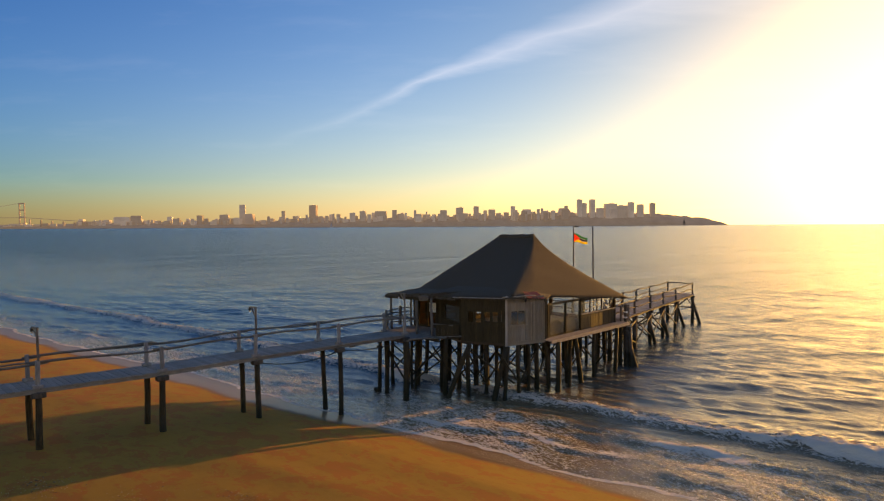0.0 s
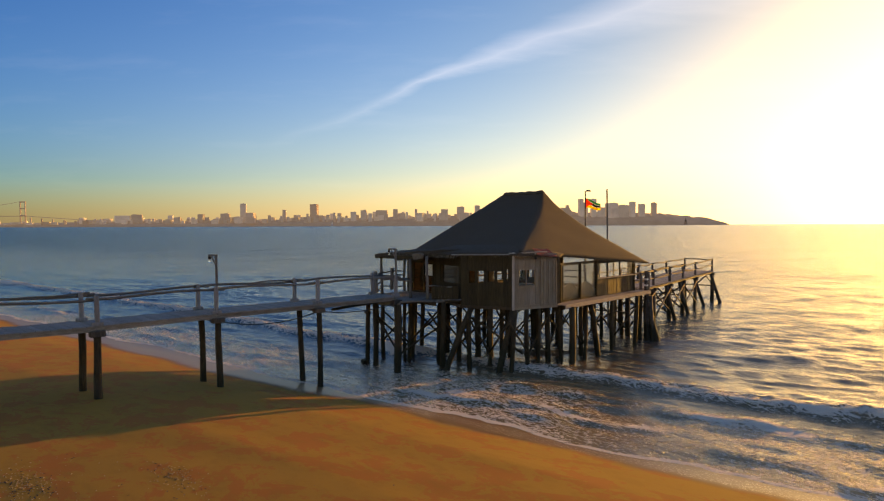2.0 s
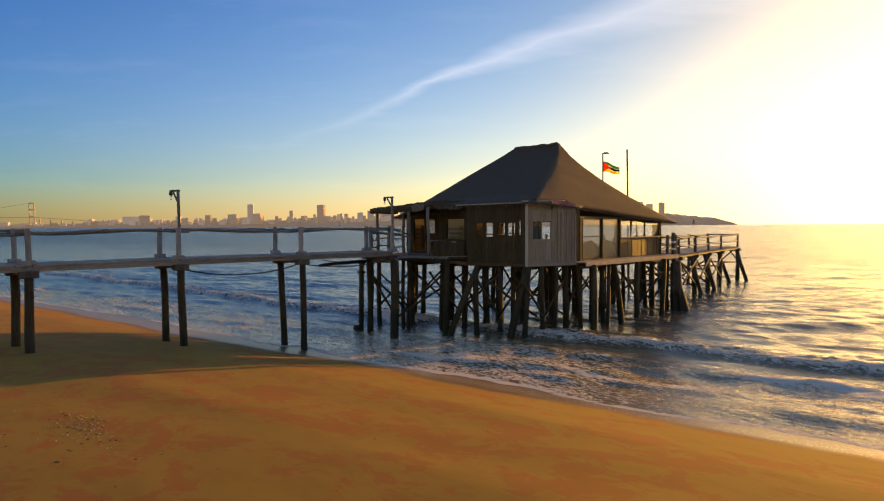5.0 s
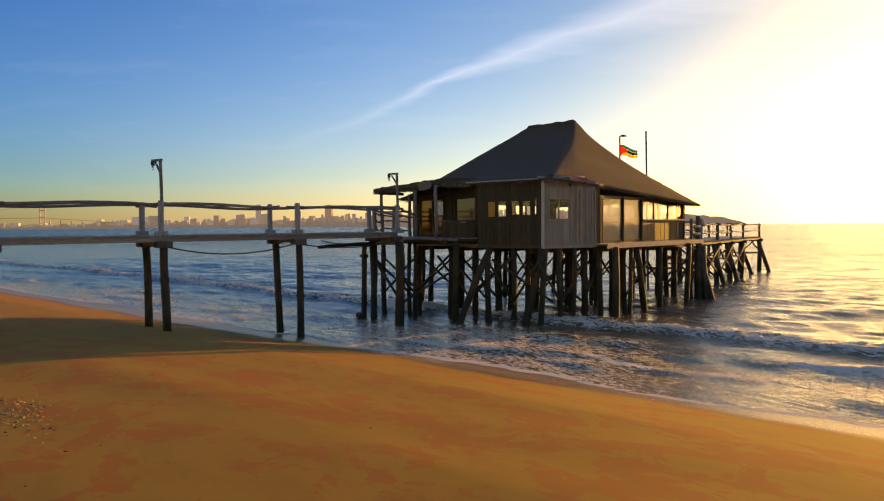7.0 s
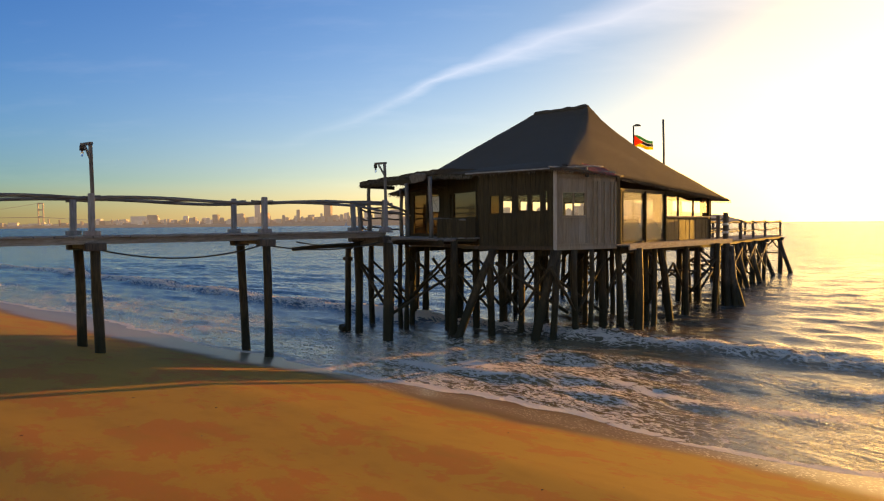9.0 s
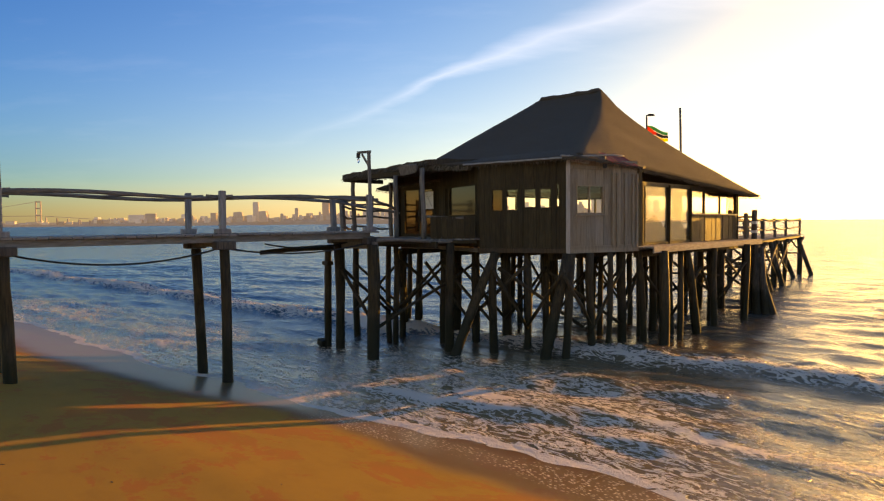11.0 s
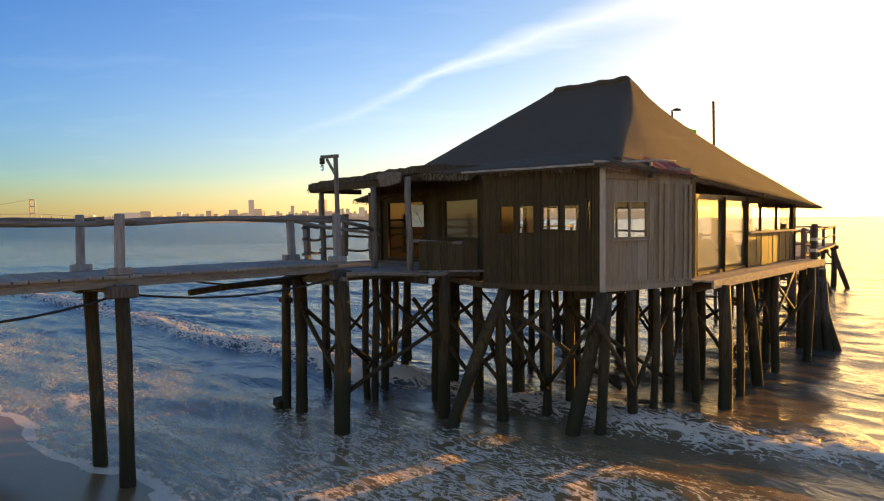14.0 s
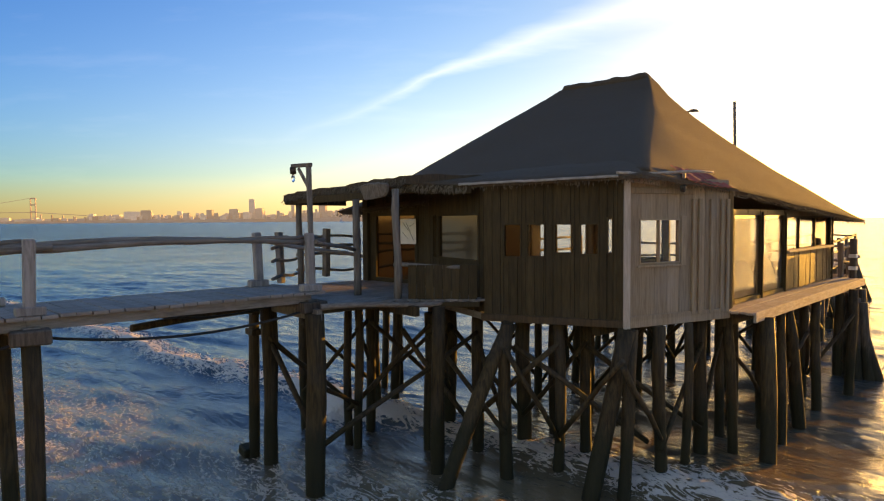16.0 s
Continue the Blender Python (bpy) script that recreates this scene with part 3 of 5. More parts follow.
def tower(x, top, wide, deep=None, d=3560, label="distant city tower block in evening haze", material=None):
    base = float(land_top(np.array([x]))[0]) * 0.45
    deep = deep or min(wide, 34)
    ob = new("tower_block", random.choice(TOWERS))
    ob.matrix_basis = FAR @ pose(x, d, base, 0, 0, random.uniform(-14, 14)) @ Matrix.Diagonal((wide, deep, (top - base) / 1.06, 1))
    if material:
        ob.material_slots[0].link = "OBJECT"
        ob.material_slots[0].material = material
    return tagged(ob, label, "building", "far city skyline")


# the landmarks: place along the shore, height of the roof, width
for x, top, wide in ((-1010, 122, 30), (-634, 118, 38), (-793, 88, 18), (-1573, 66, 52), (-1645, 60, 84), (-1394, 60, 26), (-1234, 66, 30), (-1106, 70, 46), (-970, 56, 40),
                     (790, 142, 24), (858, 142, 27), (817, 122, 24), (956, 120, 66), (1019, 110, 54), (1067, 126, 33), (1117, 114, 33), (1183, 122, 25), (718, 108, 18), (432, 108, 24),
                     (235, 108, 24), (146, 102, 36), (-202, 90, 24), (-92, 90, 13), (60, 88, 36), (319, 90, 36), (506, 90, 42), (-370, 86, 30), (-274, 84, 60), (-426, 76, 30), (900, 96, 40), (980, 90, 60)):
    if x == -634:
        tower(x, top, wide, label="distant reddish city tower in evening haze", material=FARBRICK)
    else:
        tower(x, top, wide)
tower(-955, 72, 42, d=3500, label="distant red-brick city block in evening haze", material=FARBRICK)
rnd_city = random.Random(8)
for i in range(250):
    x = rnd_city.uniform(-1950, 760)
    h = float(land_top(np.array([x]))[0])
    tower(x, h * 0.8 + rnd_city.triangular(4, 46, 14) * (0.7 if x < -1000 else 1.0), rnd_city.choice((10, 14, 18, 24, 32)) * rnd_city.uniform(0.8, 1.2), d=rnd_city.uniform(3520, 3640), label="low distant city building in evening haze")
for i in range(26):
    x = rnd_city.uniform(-2700, -1900)
    tower(x, rnd_city.uniform(16, 34), rnd_city.uniform(20, 60), d=rnd_city.uniform(3500, 3560), label="low distant harbour building")


def far_bridge():
    ob = thing("suspension_bridge", "far suspension bridge with a portal tower and draped cables", "bridge")
    t0 = -2150
    for dx in (-13, 13):
        bm = bmesh.new()
        add_box(bm, FAR @ pose(t0 + dx, 3520, 67), 4.4, 7, 136)
        part("tower_leg", bm, BRIDGE, ob)
    for z in (132, 98, 62):
        part("crossbeam", box(FAR @ pose(t0, 3520, z), 26, 6, 6), BRIDGE, ob)
    part("deck", box(FAR @ pose(t0 - 820, 3520, 58), 1640, 16, 2.4), BRIDGE, ob)
    bm = bmesh.new()
    bm2 = box(FAR @ pose(t0 + 190, 3520, 46, 0, 4.0, 0), 380, 14, 2.4)
    part("approach_deck", bm2, BRIDGE, ob)
    for k in range(6):
        part("approach_pier", box(FAR @ pose(t0 + 40 + k * 58, 3520, 24 - k * 2), 6, 8, 50 - k * 4), BRIDGE, ob)
    for s in (-6, 6):
        pts = [(t0 - 820 + 820 * k / 12, 62 + 74 * (k / 12) ** 2) for k in range(13)]
        for (xa, za), (xb, zb) in zip(pts, pts[1:]):
            add_log(bm, FAR @ Vector((xa, 3520 + s, za)), FAR @ Vector((xb, 3520 + s, zb)), 0.5, 0.5, 6, 1, 0)
    part("cable", bm, BRIDGE, ob)


far_bridge()


def sail_boat(x, d, h, label):
    ob = thing("sail_boat", label, "boat")
    base = FAR @ pose(x, d, 0)
    bm = bmesh.new()
    vs = [bm.verts.new(base @ Vector(p)) for p in ((-h * 0.35, 0, 0.1 * h), (h * 0.35, 0, 0.12 * h), (h * 0.22, 0.06 * h, 0.1 * h), (h * 0.22, -0.06 * h, 0.1 * h), (-h * 0.28, 0.06 * h, 0.1 * h), (-h * 0.28, -0.06 * h, 0.1 * h), (-h * 0.25, 0, -0.05 * h), (h * 0.2, 0, -0.05 * h))]
    bmesh.ops.convex_hull(bm, input=vs)
    part("hull", bm, WHITEPAINT, ob)
    bm = bmesh.new()
    add_log(bm, base @ Vector((0, 0, 0.05 * h)), base @ Vector((0, 0, h)), 0.012 * h, 0.008 * h, 6, 1, 0)
    part("mast", bm, IRON, ob)
    bm = bmesh.new()
    tri = [bm.verts.new(base @ Vector(p)) for p in ((0, 0, 0.16 * h), (-0.26 * h, 0.02 * h, 0.18 * h), (0, 0, 0.96 * h), (0.02 * h, 0.03 * h, 0.4 * h))]
    bmesh.ops.convex_hull(bm, input=tri)
    part("sail", bm, CLOTH_WHITE, ob)


sail_boat(-498, 3300, 26, "small white sail far out on the bay")
sail_boat(-2350, 3000, 14, "tiny white boat far out on the bay")


def beacon():
    ob = thing("sea_beacon", "slim channel beacon standing far out in the bay", "beacon")
    base = FAR @ pose(1180, 3100, 0)
    for dx, dy in ((-5, -5), (5, -5), (5, 5), (-5, 5)):
        log("leg", base @ Vector((dx, dy, -3)), base @ Vector((dx * 0.3, dy * 0.3, 22)), 1.0, 0.8, IRON, ob, wobble=0)
    part("platform", box(base @ pose(0, 0, 22), 8, 8, 1.5), IRON, ob)
    log("mast", base @ Vector((0, 0, 22)), base @ Vector((0, 0, 33)), 1.2, 0.8, IRON, ob, wobble=0)


beacon()

# ---- the walkway over the beach ----
WALK_Z = 3.36
BENTS = (-3.95, -8.12, -12.33, -16.45, -20.6, -24.8, -29.0, -33.2, -37.4)


# each bent: rail posts and stilt feet of the two rows (x, y)
RIGHT = ((-3.56, -3.95), (-3.39, -8.06), (-3.30, -12.35), (-2.98, -16.42), (-3.15, -20.62), (-3.1, -24.8), (-3.05, -29.0), (-3.0, -33.2), (-3.0, -37.4))
LEFT = ((-4.96, -4.25), (-4.85, -8.33), (-4.81, -12.45), (-4.48, -16.55), (-4.65, -20.7), (-4.6, -25.0), (-4.55, -29.2), (-4.5, -33.4), (-4.5, -37.6))
FEET_RIGHT = ((-3.45, -3.97), (-3.14, -8.11), (-3.28, -12.26), (-2.92, -16.44), (-3.2, -20.6), (-3.1, -24.8), (-3.05, -29.0), (-3.0, -33.2), (-3.0, -37.4))
FEET_LEFT = ((-5.08, -3.97), (-4.40, -8.21), (-4.65, -12.33), (-4.38, -16.57), (-4.7, -20.65), (-4.6, -25.0), (-4.55, -29.2), (-4.5, -33.4), (-4.5, -37.6))


def along_row(row, y):
    return float(np.interp(-y, [-p[1] for p in row], [p[0] for p in row]))


def right_x(y):
    return along_row(RIGHT, y)


def left_x(y):
    return along_row(LEFT, y)


walkway = thing("walkway", "long weathered timber footbridge on dark stilts with pole railings", "footbridge", at=(-3.3, -20, 0.9))


def local(ob, bm):
    """Moves a mesh drawn in the world's axes into the axes of its thing."""
    bmesh.ops.translate(bm, verts=bm.verts, vec=-ob.location)
    return bm


def wpart(ob, name, bm, material, label=""):
    return part(name, local(ob, bm), material, ob, label)


def wlog(ob, name, p, q, r0, r1, material, seed=0, wobble=0.02, label="", rings=5, seg=10):
    bm = bmesh.new()
    add_log(bm, p, q, r0, r1, seg, rings, wobble, seed)
    return wpart(ob, name, bm, material, label)


def wbox(ob, name, m, sx, sy, sz, material, bevel=0.01, label=""):
    return wpart(ob, name, box(m, sx, sy, sz, bevel), material, label)


def wbeam(ob, name, p, q, w, h, material, label="", bevel=0.008):
    return wpart(ob, name, box(between(p, q), w, h, (Vector(q) - Vector(p)).length, bevel), material, label)


for i in range(len(BENTS)):
    for j, (row, foot) in enumerate(((LEFT, FEET_LEFT), (RIGHT, FEET_RIGHT))):
        (x, y), (fx, fy) = row[i], foot[i]
        wlog(walkway, "stilt", (fx, fy, bury(fx, fy)), (fx * 0.6 + x * 0.4, fy * 0.6 + y * 0.4, WALK_Z - 0.36), 0.125, 0.112, PILE, i * 7 + j, 0.015, "dark tarred round stilt")
        wbox(walkway, "cap_block", pose(fx * 0.5 + x * 0.5, fy * 0.5 + y * 0.5, WALK_Z - 0.26, 0, 0, random.uniform(-4, 4)), 0.30, 0.46, 0.19, FARWOOD, 0.02, "weathered timber block on the stilt head")
        wbox(walkway, "rail_post", pose(x, y, WALK_Z + 0.49, random.uniform(-1.5, 1.5), random.uniform(-2, 2), random.uniform(-8, 8)), 0.14, 0.14, 0.99, POST, 0.018)
        wbox(walkway, "post_block", pose(x, y, WALK_Z + 0.06, 0, 0, random.uniform(-5, 5)), 0.20, 0.34, 0.12, POST, 0.015)
    (xl, yl), (xr, yr) = LEFT[i], RIGHT[i]
    wbeam(walkway, "crossbeam", (xl - 0.1, yl, WALK_Z - 0.22), (xr + 0.1, yr, WALK_Z - 0.22), 0.2, 0.16, RAIL)
for i, (ya, yb) in enumerate(zip(BENTS, BENTS[1:])):
    for j, fx in enumerate((left_x, right_x)):
        out = -0.12
        za, zb = WALK_Z + 0.86 + random.uniform(-0.03, 0.03), WALK_Z + 0.86 + random.uniform(-0.03, 0.03)
        # two slender poles lashed end over end make each top rail
        wlog(walkway, "rail_pole", (fx(ya) + out, ya + 0.35, za), (fx(yb) + out, yb - 0.25, zb), 0.042, 0.050, RAILY, i * 11 + j, 0.05, rings=8)
        if (i + j) % 2 == 1:
            wlog(walkway, "rail_pole", (fx(ya) + out * 0.9, ya + 0.2, za + 0.06), ((fx(ya) + fx(yb)) / 2 + out * 0.9, (ya + yb) / 2, za + 0.01), 0.036, 0.026, RAILY, i * 13 + j, 0.03)
        wbeam(walkway, "stringer", (fx(ya) + (0.03 if j == 0 else -0.03), ya, WALK_Z - 0.12), (fx(yb) + (0.03 if j == 0 else -0.03), yb, WALK_Z - 0.12), 0.11, 0.15, DECK)

# cables slung under the walkway
for i, (y0, y1, sag, x0) in enumerate(((-4.0, -8.1, 0.22, -3.5), (-8.1, -12.3, 0.30, -3.3), (-4.0, -6.4, 0.14, -4.6))):
    bm = bmesh.new()
    pts = [Vector((x0 - 0.02 * k, y0 + (y1 - y0) * k / 10, WALK_Z - 0.30 - sag * 4 * (k / 10) * (1 - k / 10))) for k in range(11)]
    rings_c = [[bm.verts.new(p + Vector((math.cos(k * 1.0472), 0, math.sin(k * 1.0472))) * 0.022) for k in range(6)] for p in pts]
    for a, b in zip(rings_c, rings_c[1:]):
        for k in range(6):
            bm.faces.new((a[k], a[(k + 1) % 6], b[(k + 1) % 6], b[k])).smooth = True
    wpart(walkway, "cable", bm, ROPE, "black cable sagging below the deck")

# the fender rig beside the last bent: a thin pile with a long pole that juts towards the beach
fender = thing("mooring_frame", "thin dark piles with a long dark pole lashed across them", "mooring frame", at=(-5.6, -4.05, 0))
wlog(fender, "stilt", (-5.72, -4.05, -1.0), (-5.62, -4.05, 2.95), 0.11, 0.10, PILE, 401)
wlog(fender, "pole", (-4.94, -6.45, 2.83), (-5.75, -2.2, 2.95), 0.06, 0.09, PILE, 402, 0.02, "long tapering dark pole")
wbox(fender, "clamp", pose(-5.66, -4.05, 2.42), 0.32, 0.2, 0.12, PILE)
wbox(fender, "clamp", pose(-5.64, -4.05, 2.82), 0.3, 0.2, 0.12, PILE)
wbox(fender, "foot_block", pose(-5.82, -4.15, 0.06, 0, 12, 0), 0.3, 0.26, 0.2, PILE, 0.03)


def lamp_post(x, y, foot, label):
    """A square pole with a short arm towards the deck, a diagonal strut and a glass jar lamp."""
    ob = thing("lamp_post", label, "lamp", "walkway lamps", at=(x, y, foot))
    top = 5.52 - foot
    part("pole", box(pose(0, 0, top / 2, 0.6, -0.8, 0), 0.075, 0.075, top, 0.008), RAIL, ob)
    part("arm", box(pose(-0.17, -0.05, top - 0.03, 0, 0, 17), 0.46, 0.065, 0.065, 0.008), RAIL, ob)
    part("strut", box(between((-0.02, 0, top - 0.42), (-0.24, -0.07, top - 0.08)), 0.045, 0.05, 0.42, 0.006), RAIL, ob)
    bm = bmesh.new()
    add_log(bm, (-0.36, -0.11, top - 0.17), (-0.36, -0.11, top - 0.05), 0.055, 0.05, 10, 1, 0)
    cap = part("lamp_holder", bm, IRON, ob, "rusty iron lamp holder")
    bm = bmesh.new()
    bmesh.ops.create_uvsphere(bm, u_segments=12, v_segments=8, radius=0.034, matrix=pose(-0.36, -0.11, top - 0.24) @ Matrix.Diagonal((1, 1, 2.1, 1)))
    jar = part("jar", bm, GLASS, cap, "clear glass jar")
    jar.visible_shadow = False
    return ob


for y in (-3.95, -12.33, -20.6, -29.0):
    lamp_post(right_x(y) + 0.02, y, WALK_Z + 0.95, "weathered wooden lamp post with a hanging glass jar lamp")

# ---- the hut on piles ----
HEX, HEY, HC = Vector((0.9925, 0.122, 0)), Vector((-0.122, 0.9925, 0)), Vector((0.3, 2.4, 0))


def H(a, b, z=0.0):
    """A point of the hut: a across to the glazed side, b out to sea."""
    return HC + HEX * a + HEY * b + Vector((0, 0, z))


hut = thing("pier_hut", "dark timber pavilion on piles with a large grey thatched hip roof", "pavilion", at=(0, 0, 0))
FLOOR = 2.86
C, W = Vector((0, 0, 0)), Vector((-2.25, -1.13, 0))
S1 = Vector((0.53, 2.35, 0))


def board_wall(p, q, z0, z1, openings, material, width=0.17, thick=0.035, jitter=0.006, lining=None, name="board"):
    """Upright boards from p to q, cut round the openings (s0, s1, z0, z1), with an inner lining in strips."""
    p, q = Vector(p), Vector(q)
    length = (q - p).length
    d = (q - p) / length
    turn = math.degrees(math.atan2(d.y, d.x))
    n = max(1, round(length / width))
    cuts = sorted({0.0, length} | {round(k * length / n, 4) for k in range(n + 1)} | {s for o in openings for s in o[:2]})
    cuts = [c for i, c in enumerate(cuts) if i == 0 or c - cuts[i - 1] > 0.015]
    for s0, s1 in zip(cuts, cuts[1:]):
        mid = (s0 + s1) / 2
        holes = sorted((o[2], o[3]) for o in openings if o[0] - 0.01 <= mid <= o[1] + 0.01)
        lo = z0 + random.uniform(-0.015, 0.015)
        spans = []
        for a, b in holes:
            spans.append((lo, a))
            lo = b
        spans.append((lo, z1))
        for a, b in spans:
            if b - a < 0.02:
                continue
            c = p + d * mid
            c.z = (a + b) / 2
            nrm = Vector((d.y, -d.x, 0)) * random.uniform(-jitter, jitter)
            part(name, box(Matrix.Translation(c + nrm) @ pose(0, 0, 0, 0, 0, turn), s1 - s0 - 0.006, thick, b - a), material, hut)
    if lining:
        inset = Vector((-d.y, d.x, 0)) * 0.06
        edges = sorted({0.0, length} | {s for o in openings for s in o[:2]})
        for s0, s1 in zip(edges, edges[1:]):
            mid = (s0 + s1) / 2
            holes = sorted((o[2], o[3]) for o in openings if o[0] <= mid <= o[1])
            lo = z0 + 0.05
            for a, b in holes + [(z1, None)]:
                if a - lo > 0.02:
                    c = p + d * mid + inset
                    c.z = (a + lo) / 2
                    part("lining_board", box(Matrix.Translation(c) @ pose(0, 0, 0, 0, 0, turn), s1 - s0, 0.02, a - lo), lining, hut)
                lo = b


def window(p, q, s0, s1, z0, z1, frame_mat, mullions=(), glass=GLASS, name="window", fw=0.05, inset=0.0, label=""):
    """A framed light in the wall from p to q; mullions are places between s0 and s1."""
    p, q = Vector(p), Vector(q)
    d = (q - p).normalized()
    turn = math.degrees(math.atan2(d.y, d.x))
    nrm = Vector((-d.y, d.x, 0)) * inset
    base = p + d * ((s0 + s1) / 2) + nrm
    base.z = (z0 + z1) / 2
    w, h = s1 - s0, z1 - z0
    ob = new(name)
    ob.parent = hut
    ob.matrix_basis = Matrix.Translation(base) @ pose(0, 0, 0, 0, 0, turn)
    tagged(ob, label)
    bm = bmesh.new()
    for x in (-w / 2 + fw / 2, w / 2 - fw / 2):
        add_box(bm, pose(x, 0, 0), fw, 0.075, h)
    for z in (-h / 2 + fw / 2, h / 2 - fw / 2):
        add_box(bm, pose(0, 0, z), w - 2 * fw, 0.07, fw)
    for s in mullions:
        add_box(bm, pose(s - (s0 + s1) / 2, 0, 0), fw, 0.07, h - 2 * fw)
    part("frame", bm, frame_mat, ob)
    if glass:
        stops = [s0] + list(mullions) + [s1]
        for a, b in zip(stops, stops[1:]):
            pane = part("pane", box(pose((a + b) / 2 - (s0 + s1) / 2, 0.012, 0), b - a - fw * 0.9, 0.006, h - fw * 1.5), glass, ob)
            pane.visible_shadow = False
    return ob


# corner bay: front face with a row of five small lights
lights = [(0.22, 0.33, 3.96, 4.58), (0.45, 0.79, 3.93, 4.48), (0.87, 1.23, 3.95, 4.48), (1.38, 1.73, 3.88, 4.48), (1.81, 2.15, 3.87, 4.48)]
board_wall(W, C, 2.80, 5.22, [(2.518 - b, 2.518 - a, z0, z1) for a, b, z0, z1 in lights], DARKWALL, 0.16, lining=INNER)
for a, b, z0, z1 in lights:
    window(W, C, 2.518 - b, 2.518 - a, z0, z1, DARKWALL, fw=0.025, glass=REFLECT_GLASS if a > 1.8 else GLASS)
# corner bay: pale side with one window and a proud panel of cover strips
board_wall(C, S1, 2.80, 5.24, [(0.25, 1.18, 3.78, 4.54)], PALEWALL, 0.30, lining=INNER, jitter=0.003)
window(C, S1, 0.25, 1.18, 3.78, 4.54, PALEWALL, mullions=(0.70,), fw=0.024)
sd = (S1 - C).normalized()
sn = Vector((sd.y, -sd.x, 0))
turn_s = math.degrees(math.atan2(sd.y, sd.x))
for s in (1.50, 1.66, 1.95, 2.22, 2.37):
    c = C + sd * s + sn * 0.045
    c.z = 3.87
    part("cover_strip", box(Matrix.Translation(c) @ pose(0, 0, 0, 0, 0, turn_s), 0.075, 0.04, 2.05, 0.006), PALEWALL, hut)
for s0, s1, z in ((0.05, 1.5, 5.02), (0.02, 2.4, 2.86)):
    c = C + sd * (s0 + s1) / 2 + sn * 0.035
    c.z = z
    part("trim_board", box(Matrix.Translation(c) @ pose(0, 0, 0, 0, 0, turn_s), s1 - s0, 0.03, 0.10, 0.006), PALEWALL, hut)
frame_c = C + sd * 0.69 + sn * 0.04
for dx, dz, w, h in ((0.565, 4.16, 0.12, 0.86), (0.0, 3.74, 1.0, 0.035)):
    c = frame_c + sd * dx
    c.z = dz
    part("window_trim", box(Matrix.Translation(c) @ pose(0, 0, 0, 0, 0, turn_s), w, 0.035, h, 0.005), PALEWALL, hut)
part("corner_post", box(pose(0.02, -0.03, 4.02, 0, 0, 40), 0.11, 0.13, 2.62, 0.012), TRIMPALE, hut, "pale square corner post")
part("fascia_board", box(Matrix.Translation(C + sd * 0.34 + sn * 0.07 + Vector((0, 0, 5.19))) @ pose(0, 0, 0, 0, 5, turn_s), 0.62, 0.03, 0.13, 0.006), TRIMPALE, hut, "short pale fascia board")
part("dark_post", box(Matrix.Translation(H(0.12, 0.18, 3.95)), 0.16, 0.20, 2.2, 0.01), DARKWALL, hut)

# glazed side
GA, GB = H(0, 0), H(0, 8.28)
board_wall(GA, GB, FLOOR, 4.72, [(0.30, 0.9, 2.9, 2.901), (0.80, 2.39, 2.92, 4.62), (2.43, 4.01, 2.92, 4.62), (4.06, 8.2, 3.76, 4.58)], OILED, 0.2, lining=INNER)
for s0, s1 in ((0.80, 2.39), (2.43, 4.01)):
    window(GA, GB, s0, s1, 2.92, 4.62, DARKWALL, glass=AMBER, fw=0.022, name="glass_panel", label="tall dusty glass panel")
window(GA, GB, 4.06, 8.2, 3.76, 4.58, DARKWALL, mullions=(5.2, 6.6), fw=0.04)
part("sill", box(Matrix.Translation(H(0.06, 6.1, 3.77)) @ pose(0, 0, 0, 0, 0, 7), 0.16, 4.1, 0.05, 0.006), LEDGE, hut)
for b in (0.55, 2.41, 4.03, 8.24):
    tall = 1.85
    part("post", box(Matrix.Translation(H(0.06, b, 4.675 - tall / 2)) @ pose(0, 0, 0, 0, 0, 7), 0.05 if b > 2 else 0.09, 0.05 if b > 2 else 0.11, tall, 0.01), DARKWALL, hut)
# ledge outside the glazed side
for k in range(5):
    a = 0.12 + k * 0.135
    b0 = -0.1 + random.uniform(-0.08, 0.08)
    part("ledge_board", box(Matrix.Translation(H(a, (b0 + 8.9) / 2, FLOOR - 0.03 + random.uniform(-0.006, 0.006))) @ pose(0, 0, 0, 0, 0, 7), 0.125, 8.9 - b0, 0.04, 0.005), LEDGE, hut)
part("ledge_beam", box(Matrix.Translation(H(0.72, 4.4, FLOOR - 0.10)) @ pose(0, 0, 0, 0, 0, 7), 0.05, 8.95, 0.19, 0.008), LEDGE, hut)

# porch wall with the door and a window
PA, PB = H(-7.4, -2.1), H(-5.55, -2.1)
board_wall(PA, PB, 3.05, 5.2, [(0.2, 1.64, 3.15, 4.72)], DARKWALL, 0.17, lining=INNER)
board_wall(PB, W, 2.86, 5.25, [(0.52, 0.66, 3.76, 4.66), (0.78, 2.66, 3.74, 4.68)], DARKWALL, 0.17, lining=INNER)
window(PB, W, 0.78, 2.66, 3.74, 4.68, DARKWALL, glass=DIMFILM, fw=0.05)
window(PB, W, 0.52, 0.66, 3.76, 4.66, DARKWALL, glass=DIMFILM, fw=0.02)
door = window(PA, PB, 0.2, 1.64, 3.15, 4.72, DARKWALL, mullions=(0.98,), glass=REFLECT_GLASS, fw=0.07, name="door", label="closed glazed timber double door")
part("handle", box(pose(0.05, -0.06, -0.05), 0.03, 0.04, 0.16, 0.006), IRON, door)
part("corner_post", box(Matrix.Translation(H(-7.45, -2.12, 4.05)) @ pose(0, 0, 0, 0, 0, 7), 0.18, 0.16, 2.2, 0.01), DARKWALL, hut)
